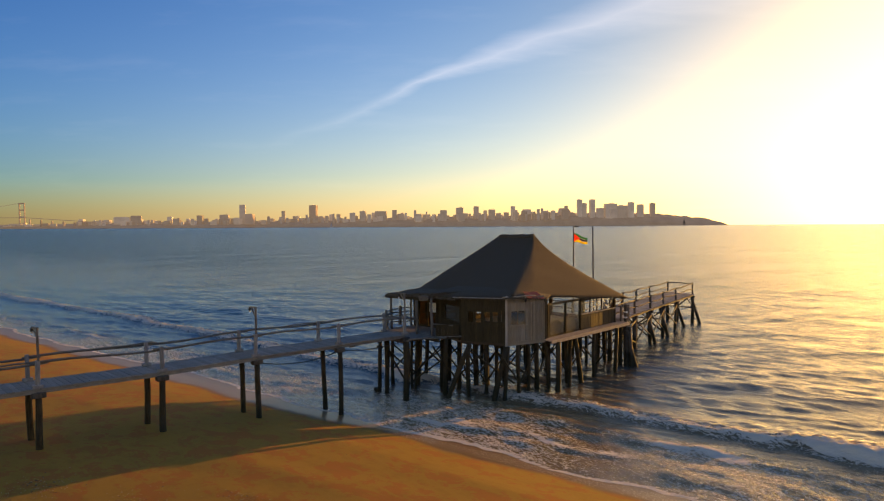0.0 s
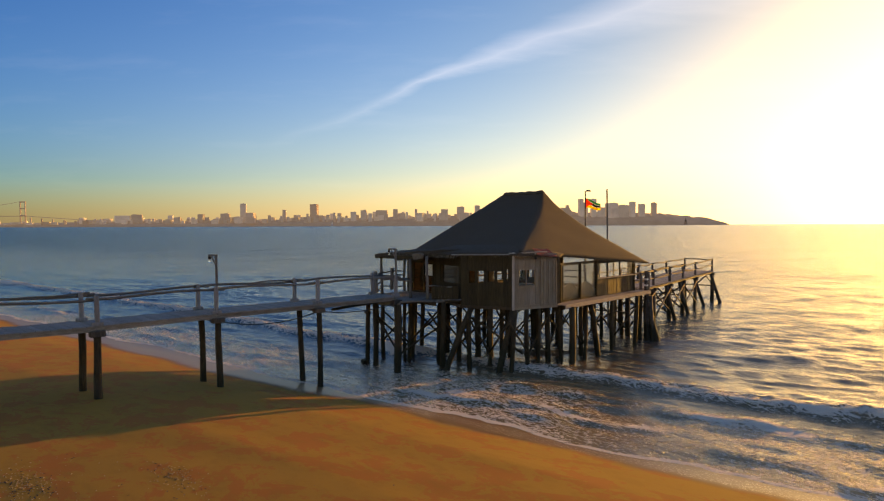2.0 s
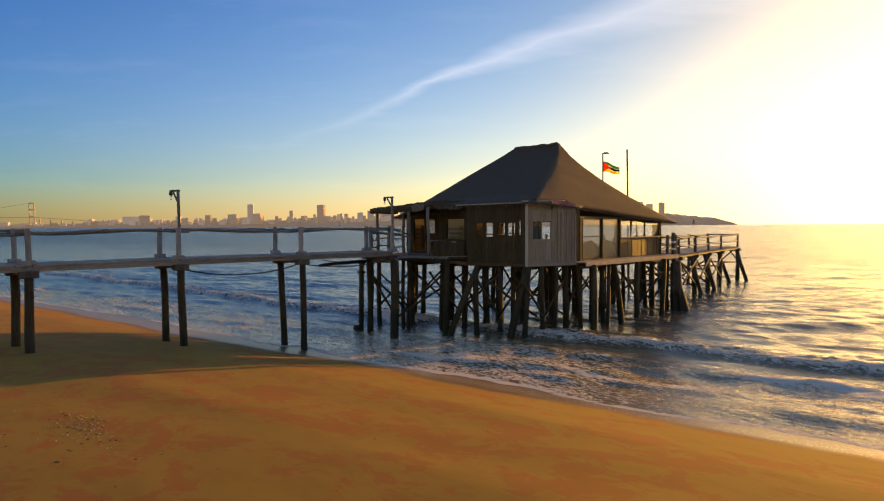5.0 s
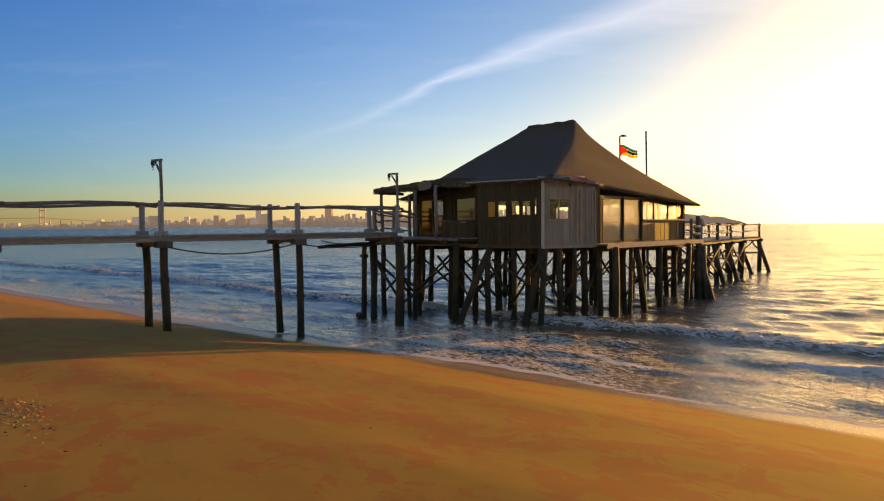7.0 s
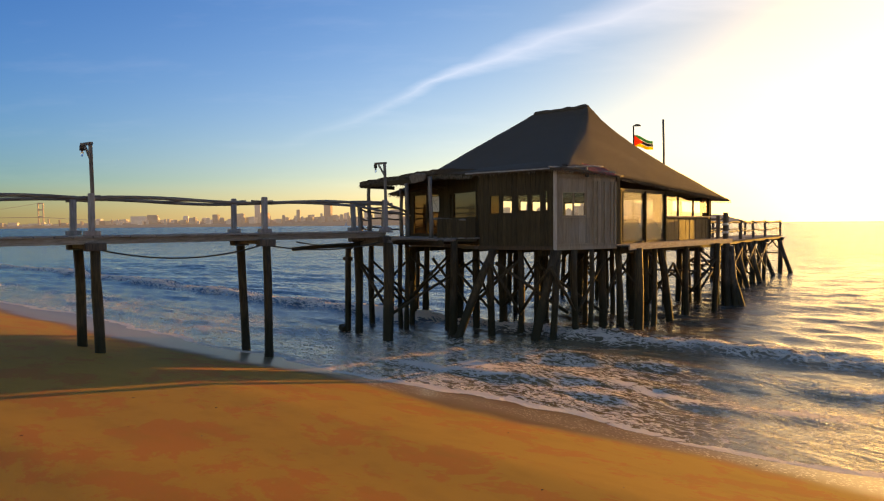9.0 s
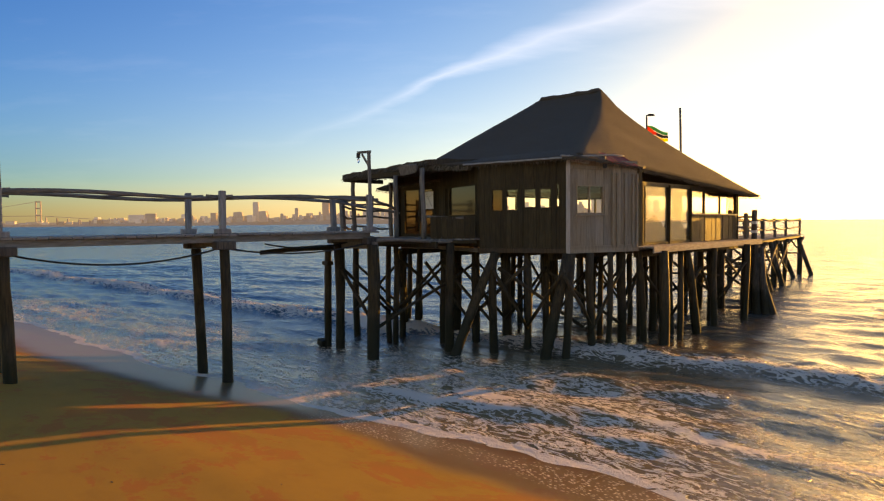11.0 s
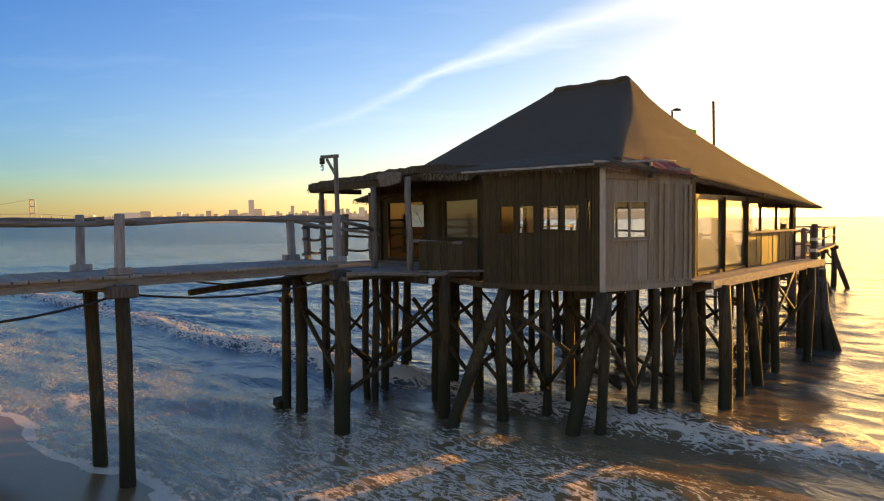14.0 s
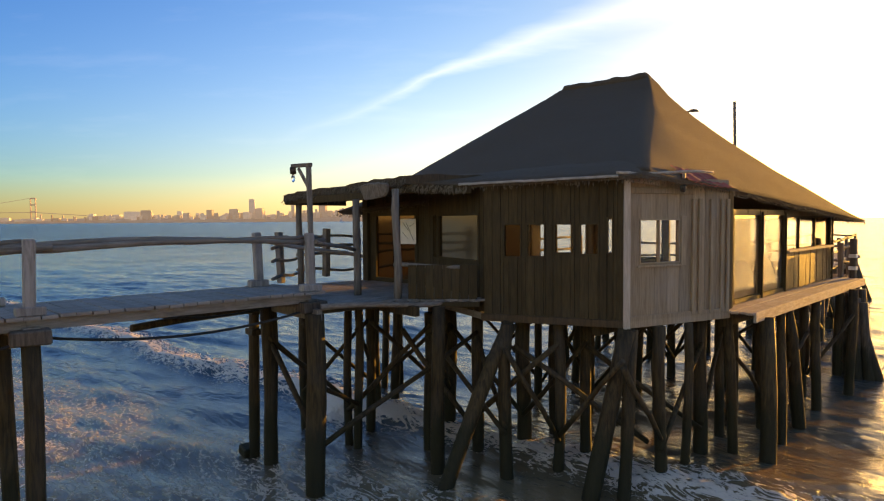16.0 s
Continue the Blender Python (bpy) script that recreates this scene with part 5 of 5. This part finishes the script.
ROWS_B = (1.2, 3.3, 5.5, 7.7)
COLS_A = (-1.7, -3.3, -4.9, -6.7)
spots = {}
for i, b in enumerate(ROWS_B):
    for j, a in enumerate(COLS_A):
        p = H(a + rnd_p.uniform(-0.12, 0.12), b + rnd_p.uniform(-0.3, 0.3))
        spots[i, j] = p
        pile((p.x + rnd_p.uniform(-0.08, 0.08), p.y + rnd_p.uniform(-0.1, 0.1), -1.6), (p.x, p.y, FLOOR - 0.30), rnd_p.uniform(0.10, 0.14), 600 + i * 10 + j)
# stilts seen from the beach: foot, then top where they lean
FRONT = ((-3.71, -1.21, 0, 0, 0.15), (-4.48, -0.05, 0, 0, 0.16), (-1.71, -1.15, 0, 0.05, 0.13), (-2.52, 0.17, 0, 0, 0.16), (-1.23, -0.28, 0, 0, 0.11), (-1.26, 0.55, 0, 0, 0.12),
         (0.22, -0.45, -0.1, 0.45, 0.12), (0.24, 0.62, 0, 0, 0.12), (0.05, 2.28, 0, 0, 0.15), (-0.31, 3.74, 0, 0, 0.11), (-0.67, 5.0, 0, 0, 0.14), (0.02, 4.9, 0, 0, 0.12),
         (0.42, 2.9, 0, -0.3, 0.11), (0.62, 5.6, -0.2, -0.5, 0.15), (0.35, 7.0, -0.1, 0.2, 0.12), (-0.45, 8.3, 0, 0, 0.12), (0.30, 9.2, 0, 0.2, 0.13), (0.75, 4.2, -0.25, 0.5, 0.10),
         (-5.07, -2.27, 0, 0, 0.095), (-4.72, -2.26, 0, 0, 0.10), (-6.52, -0.59, 0, 0, 0.10), (-6.35, -0.2, 0.15, 0, 0.12), (-2.05, -2.42, 0.30, 1.45, 0.15), (-0.15, -0.85, 0.22, 0.75, 0.165),
         (-2.9, -0.7, 0, 0, 0.13), (-3.35, -4.0, 0, 0, 0.19), (-5.07, -3.98, 0, 0, 0.145), (-6.7, -2.4, 0, 0, 0.12), (-5.6, -1.4, 0, 0, 0.12), (0.30, 1.35, 0.05, 0, 0.09),
         (-2.66, -1.92, 0, 0.05, 0.14), (-2.43, 1.02, 0, 0, 0.12), (-8.05, 0.7, 0.05, 0, 0.10), (-7.75, 1.0, 0, 0, 0.10), (1.15, 2.75, -0.18, 0.25, 0.16))
for k, (fx, fy, dx, dy, r) in enumerate(FRONT):
    pile((fx - dx * 0.4, fy - dy * 0.4, -1.5), (fx + dx, fy + dy, (PZ - 0.12) if fy < -1.6 and fx < -2.4 else FLOOR - 0.15), r, 830 + k)
# cross braces between neighbours
kk = 0
for i in range(len(ROWS_B)):
    for j in range(len(COLS_A) - 1):
        p, q = spots[i, j], spots[i, j + 1]
        for flip in (0, 1):
            if rnd_p.random() < 0.55:
                za, zb = (0.55, 2.35) if flip else (2.35, 0.55)
                za, zb = za + rnd_p.uniform(-0.3, 0.3), zb + rnd_p.uniform(-0.3, 0.3)
                wlog(hut, "brace", (p.x, p.y + 0.14, za), (q.x, q.y + 0.14, zb), 0.05, 0.045, PILE, 900 + kk, 0.02, rings=3, seg=8)
                kk += 1
for i in range(len(ROWS_B) - 1):
    for j in range(len(COLS_A)):
        p, q = spots[i, j], spots[i + 1, j]
        if rnd_p.random() < 0.55:
            za, zb = (0.6, 2.3) if rnd_p.random() < 0.5 else (2.3, 0.6)
            wlog(hut, "brace", (p.x + 0.14, p.y, za), (q.x + 0.14, q.y, zb), 0.05, 0.045, PILE, 1000 + kk, 0.02, rings=3, seg=8)
            kk += 1
LINKS = ((0, 2, 2.3, 0.8), (2, 4, 2.3, 0.6), (4, 6, 0.7, 2.3), (6, 7, 2.2, 0.8), (7, 8, 0.6, 2.2), (1, 3, 2.3, 0.7), (3, 5, 0.7, 2.3), (5, 8, 2.2, 0.6), (8, 9, 0.7, 2.2), (9, 11, 2.2, 0.7), (11, 13, 0.6, 2.1),
         (18, 0, 0.7, 2.5), (19, 20, 2.4, 0.8), (20, 27, 0.7, 2.3), (0, 1, 2.2, 0.9), (1, 0, 2.3, 1.1), (28, 0, 0.9, 2.3), (28, 1, 2.4, 0.8), (27, 28, 0.8, 2.4), (25, 19, 1.9, 0.9), (25, 24, 0.7, 2.4), (24, 2, 2.3, 0.9), (26, 18, 2.4, 0.9), (13, 15, 2.1, 0.7), (15, 16, 0.6, 2.1))
for k, (i, j, za, zb) in enumerate(LINKS):
    p, q = FRONT[i], FRONT[j]
    wlog(hut, "brace", (p[0] + 0.1, p[1] - 0.1, za), (q[0] + 0.1, q[1] - 0.1, zb), 0.05, 0.042, PILE, 1150 + k, 0.025, rings=3, seg=8)
for k, (p, q) in enumerate((((-2.4, -1.35, 0.9), (-0.95, -0.6, 2.4)), ((-1.7, -0.95, 2.3), (0.1, 0.5, 0.7)), ((-5.0, -4.0, 2.3), (-3.4, -4.0, 0.9)), ((-4.0, -1.7, 2.4), (-2.5, -1.2, 0.7)))):
    wlog(hut, "brace", p, q, 0.055, 0.045, PILE, 1100 + k, 0.02, rings=3, seg=8)

# ---- jetty behind the hut ----
jetty = thing("jetty", "long sea-worn timber jetty with raked piles and pole rails", "jetty", at=(-5, 22, 0))
JZ = 2.52


def jx(y):
    return -2.0 - 0.256 * (y - 12.0)


JY = (12.0, 16.7, 20.2, 23.4, 26.9, 32.2)
JW = 2.5
END = len(JY) - 1
for i, y in enumerate(JY):
    xr, xl = jx(y), jx(y) - JW
    for j, x in enumerate((xr, xl)):
        thick = 0.13 if i == END - 1 else 0.17
        wlog(jetty, "stilt", (x + random.uniform(-0.08, 0.08), y, -2.0), (x, y, JZ - 0.1), thick, thick - 0.02, FARWOOD, 1200 + i * 4 + j)
        wbox(jetty, "rail_post", pose(x, y, JZ + 0.55, random.uniform(-2, 2), random.uniform(-2, 2), 0), 0.15 if i == 2 else 0.115, 0.13, 1.12, FARWOOD, 0.012)
    if i in (2, 3):
        wlog(jetty, "raked_stilt", (xr + 0.75, y + 0.4, -1.9), (xr - 0.1, y - 0.3, JZ - 0.15), 0.14, 0.13, FARWOOD, 1260 + i)
    wbeam(jetty, "crossbeam", (xl - 0.2, y, JZ - 0.18), (xr + 0.25, y, JZ - 0.18), 0.18, 0.2, FARWOOD)
    wlog(jetty, "brace", (xl, y - 0.16, 1.30), (xr, y - 0.16, 1.36), 0.05, 0.05, FARWOOD, 1340 + i, rings=3)
    if i < END - 1:
        wlog(jetty, "brace", (xl, y + 0.16, 0.4), (xr, y + 0.16, 2.1), 0.06, 0.06, FARWOOD, 1300 + i, rings=3)
        wlog(jetty, "brace", (xl, y - 0.16, 2.1), (xr, y - 0.16, 0.4), 0.06, 0.06, FARWOOD, 1320 + i, rings=3)
# the seaward end: an inner stilt, knee braces and two raked piles
ex = jx(JY[END])
wlog(jetty, "stilt", (ex - 1.45, 31.9, -2.0), (ex - 1.35, 32.1, JZ - 0.1), 0.17, 0.15, FARWOOD, 1250)
wlog(jetty, "brace", (ex - 1.3, 32.0, 1.40), (ex - 0.25, 32.0, 2.36), 0.06, 0.05, FARWOOD, 1252, rings=3)
wlog(jetty, "brace", (ex - 0.05, 32.0, 1.70), (ex - 0.60, 32.0, 2.36), 0.05, 0.05, FARWOOD, 1253, rings=3)
wlog(jetty, "raked_stilt", (ex + 1.55, 31.9, -1.9), (ex - 0.05, 32.1, JZ - 0.2), 0.15, 0.14, FARWOOD, 1254)
wlog(jetty, "raked_stilt", (-5.45, 28.9, -1.9), (-7.35, 29.4, JZ - 0.1), 0.14, 0.13, FARWOOD, 1255)
for i, (ya, yb) in enumerate(zip(JY, JY[1:])):
    for j in (0, 1):
        xa, xb = jx(ya) - JW * j, jx(yb) - JW * j
        wlog(jetty, "rail_pole", (xa, ya, JZ + 1.0), (xb, yb, JZ + 1.0), 0.05, 0.045, FARWOOD, 1360 + i * 2 + j, 0.04)
        wlog(jetty, "rail_pole", (xa, ya, JZ + 0.55), (xb, yb, JZ + 0.52), 0.04, 0.04, FARWOOD, 1380 + i * 2 + j, 0.04)
        wbeam(jetty, "stringer", (xa, ya, JZ - 0.06), (xb, yb, JZ - 0.06), 0.10, 0.16, FARWOOD)
        if j == 0 and i < END - 1:
            wlog(jetty, "brace", (xa + 0.1, ya, 0.5), (xb + 0.1, yb, 2.1), 0.055, 0.05, FARWOOD, 1400 + i, rings=3)
            wlog(jetty, "brace", (xa + 0.1, ya, 2.1), (xb + 0.1, yb, 0.5), 0.055, 0.05, FARWOOD, 1420 + i, rings=3)
wlog(jetty, "rail_pole", (jx(32.2), 32.2, JZ + 1.0), (jx(32.2) - JW, 32.2, JZ + 1.0), 0.05, 0.045, FARWOOD, 1440, 0.03)
jp = box(pose(0, 0, 0), JW + 0.5, 0.24, 0.045)
jplank = bpy.data.meshes.new("plank")
jp.to_mesh(jplank)
jp.free()
jplank.materials.append(LEDGE)
for k in range(82):
    y = 11.9 + k * 0.252
    piece("plank", jplank, pose(jx(y) - JW / 2 + 5 + random.uniform(-0.06, 0.06), y - 22, JZ + 0.045, 0, random.uniform(-0.5, 0.5), -14 + random.uniform(-0.8, 0.8)), jetty)
# the last pile by the hut: a tall post with white bands above a clump of piles
wbox(jetty, "banded_post", pose(-0.35, 11.3, 3.2), 0.16, 0.16, 1.5, FARWOOD, 0.02)
for z in (2.72, 3.12, 3.46):
    wbox(jetty, "white_band", pose(-0.35, 11.3, z, 0, 0, 0), 0.19, 0.19, 0.10, WHITEPAINT, 0.01, "white painted band")
for k, (dx, dy) in enumerate(((0, 0), (0.3, 0.15), (-0.25, 0.25), (0.15, -0.25), (0.45, -0.1), (-0.1, 0.45))):
    wlog(jetty, "clump_stilt", (-0.3 + dx * 1.2, 11.5 + dy * 1.2, -1.8), (-0.35 + dx * 0.5, 11.4 + dy * 0.5, 2.65 - 0.12 * k), 0.16, 0.14, FARWOOD, 1460 + k)
wlog(jetty, "raked_stilt", (0.75, 11.6, -1.8), (-0.15, 11.4, 1.6), 0.16, 0.13, FARWOOD, 1470)

# deck that joins the hut and the jetty
rear = thing("rear_deck", "timber deck behind the pavilion with pole railings", "deck", at=(-4, 13, 0))
for k in range(6):
    b = 8.85 + k * 0.2
    a0, a1 = (-7.4, 0.2)
    p, q = H(a0, b, 2.78), H(a1, b, 2.78)
    wbox(rear, "plank", between(p, q), 0.04, 0.18, (q - p).length, LEDGE, 0)
for k, (a, b) in enumerate(((0.15, 8.85), (0.15, 9.85), (-2.0, 9.8), (-1.6, 9.85), (-4.0, 9.85), (-7.3, 9.85), (-7.3, 9.0))):
    p = H(a, b)
    pile((p.x + random.uniform(-0.1, 0.1), p.y, -1.8), (p.x, p.y, 2.74), 0.14, 1500 + k, rear)
    if k != 2:
        wbox(rear, "rail_post", pose(p.x, p.y, 3.3), 0.12, 0.12, 1.05, RAIL, 0.01)
for p, q in ((H(0.15, 8.85), H(0.15, 9.85)), (H(0.15, 9.85), H(-1.6, 9.85)), (H(-4.0, 9.85), H(-7.3, 9.85))):
    for z in (3.25, 3.7):
        wlog(rear, "rail_pole", (p.x, p.y, z), (q.x, q.y, z), 0.04, 0.04, RAIL, 1520 + int(z * 10), 0.03)

# poles behind the roof: one carries a lamp head and the flag
mast = thing("flagpole", "slim pole with a small flat lamp head", "pole", at=(-7.85, 15.6, -2.0))
part("pole", (lambda bm: (add_log(bm, (0, 0, 0), (0, 0, 10.88), 0.075, 0.04, 10, 8, 0.01, 7), bm)[1])(bmesh.new()), IRON, mast)
bm = bmesh.new()
bmesh.ops.create_uvsphere(bm, u_segments=14, v_segments=8, radius=1.0, matrix=pose(0.17, 0.13, 10.86, 0, 8, 38) @ Matrix.Diagonal((0.19, 0.11, 0.09, 1)))
bmesh.ops.bisect_plane(bm, geom=bm.verts[:] + bm.edges[:] + bm.faces[:], plane_co=(0, 0, 10.835), plane_no=(0, 0, -1), clear_outer=True)
bmesh.ops.holes_fill(bm, edges=[e for e in bm.edges if e.is_boundary], sides=0)
part("lamp_head", bm, IRON, mast, "small domed lamp head")
bare = thing("bare_pole", "bare wooden mast leaning slightly", "pole", at=(-5.6, 15.0, -2.0))
part("pole", (lambda bm: (add_log(bm, (0.16, 0, 0), (-0.05, 0, 10.88), 0.08, 0.05, 10, 8, 0.02, 9), bm)[1])(bmesh.new()), RAIL, bare)


def flag():
    """A small cloth flag that droops from the pole: three bands and a red wedge at the hoist."""
    ob = thing("flag", "small green, black and yellow flag with a red wedge", "flag", at=(-7.83, 15.6, 8.05))
    span, drop, nx = 1.12, 0.66, 14
    bands = (("green_band", CLOTH_GREEN, 0.0, 0.30), ("white_line", CLOTH_WHITE, 0.30, 0.35), ("black_band", CLOTH_BLACK, 0.35, 0.63), ("white_line", CLOTH_WHITE, 0.63, 0.68), ("yellow_band", CLOTH_YELLOW, 0.68, 1.0))

    def cloth(fx, fz, lift=0.0):
        side = Vector((0.70, 0.71, 0)) * fx * span * 0.92
        fold = Vector((-0.71, 0.70, 0)) * (0.06 * math.sin(fx * 9 + fz * 2) * fx + lift)
        return side + fold + Vector((0, 0, 0.3 - fz * drop * (1 - 0.3 * fx) - 0.38 * fx ** 1.3 + 0.04 * math.sin(fx * 7)))
    def wedge(fz):
        return 0.50 * (1 - abs(2 * fz - 1))

    def patch(name, mat, z0, z1, x0, x1, rows):
        bm = bmesh.new()
        cols = []
        for i in range(nx + 1):
            cols.append([])
            for k in range(rows + 1):
                fz = z0 + (z1 - z0) * k / rows
                cols[-1].append(bm.verts.new(cloth(x0(fz) + (x1(fz) - x0(fz)) * i / nx, fz)))
        for a, b in zip(cols, cols[1:]):
            for k in range(rows):
                bm.faces.new((a[k], b[k], b[k + 1], a[k + 1])).smooth = True
        part(name, bm, mat, ob)

    for name, mat, z0, z1 in bands:
        patch(name, mat, z0, z1, wedge, lambda fz: 1.0, 3)
    patch("red_wedge", CLOTH_RED, 0.0, 0.5, lambda fz: 0.0, wedge, 6)
    patch("red_wedge", CLOTH_RED, 0.5, 1.0, lambda fz: 0.0, wedge, 6)


flag()

# ---- on the sand ----
def debris():
    """Specks of wrack, shell and twig in a few drifts on the beach."""
    rnd = random.Random(77)
    bm = bmesh.new()
    for cu, cv, n, su, sv in ((6, -14.5, 150, 2.2, 1.0), (9, -12, 50, 3, 1.5), (12, -17, 170, 1.6, 0.9), (0, -12, 50, 12, 5), (2, -6, 36, 10, 3)):
        for _ in range(n):
            u, v = rnd.gauss(cu, su), rnd.gauss(cv, sv)
            x, y = u * EU[0] + v * EV[0], u * EU[1] + v * EV[1] - 7.6
            s = rnd.uniform(0.005, 0.016)
            m = pose(x, y, sand_at(x, y) + s * 0.2, rnd.uniform(-20, 20), rnd.uniform(-20, 20), rnd.uniform(0, 360))
            add_box(bm, m, s * rnd.uniform(1, 4), s, s * 0.6)
    for cx, cy, n, sx, sy in DRIFTS:
        for _ in range(n // 4):
            x, y = rnd.gauss(cx, sx), rnd.gauss(cy, sy)
            s = rnd.uniform(0.008, 0.024)
            add_box(bm, pose(x, y, sand_at(x, y) + s * 0.2, rnd.uniform(-20, 20), rnd.uniform(-20, 20), rnd.uniform(0, 360)), s * rnd.uniform(1, 4), s, s * 0.6)
    ob = part("beach_wrack", bm, IRON)
    tagged(ob, "scattered dark wrack and shell specks on sand", "beach debris", kind="stuff")


# drifts of shell and wrack: middle and spread
DRIFTS = ((1.0, -21.3, 170, 0.6, 0.4), (4.5, -19.6, 260, 0.6, 0.25), (6.0, -17.0, 150, 0.6, 0.22), (4.9, -18.6, 30, 1.5, 0.6))


def shells():
    """Pale shell grit and small flat pebbles in the same drifts."""
    rnd = random.Random(78)
    bm = bmesh.new()
    for cx, cy, n, sx, sy in DRIFTS:
        for _ in range(n):
            x, y = rnd.gauss(cx, sx), rnd.gauss(cy, sy)
            s = rnd.uniform(0.008, 0.022)
            add_box(bm, pose(x, y, sand_at(x, y) + s * 0.25, rnd.uniform(-25, 25), rnd.uniform(-25, 25), rnd.uniform(0, 360)), s * rnd.uniform(1, 1.8), s, s * 0.5)
    ob = part("beach_shells", bm, SHELL)
    tagged(ob, "drift of pale shell grit on sand", "beach debris", kind="stuff")


shells()
debris()

# ---- deck planks of the walkway, one by one ----
plank_bm = box(pose(0, 0, 0), 1.74, 0.185, 0.045)
plank_me = bpy.data.meshes.new("plank")
plank_bm.to_mesh(plank_me)
plank_bm.free()
plank_me.materials.append(DECK)
y = -3.9
while y > -38.5:
    x = (left_x(y) + right_x(y)) / 2 + random.uniform(-0.02, 0.02)
    piece("plank", plank_me, pose(x, y, WALK_Z - 0.022 + random.uniform(-0.005, 0.004), 0, random.uniform(-0.4, 0.4), random.uniform(-0.6, 0.6) + 3.1) @ Matrix.Translation((0, 0, 0)), walkway).location -= walkway.location
    y -= 0.2
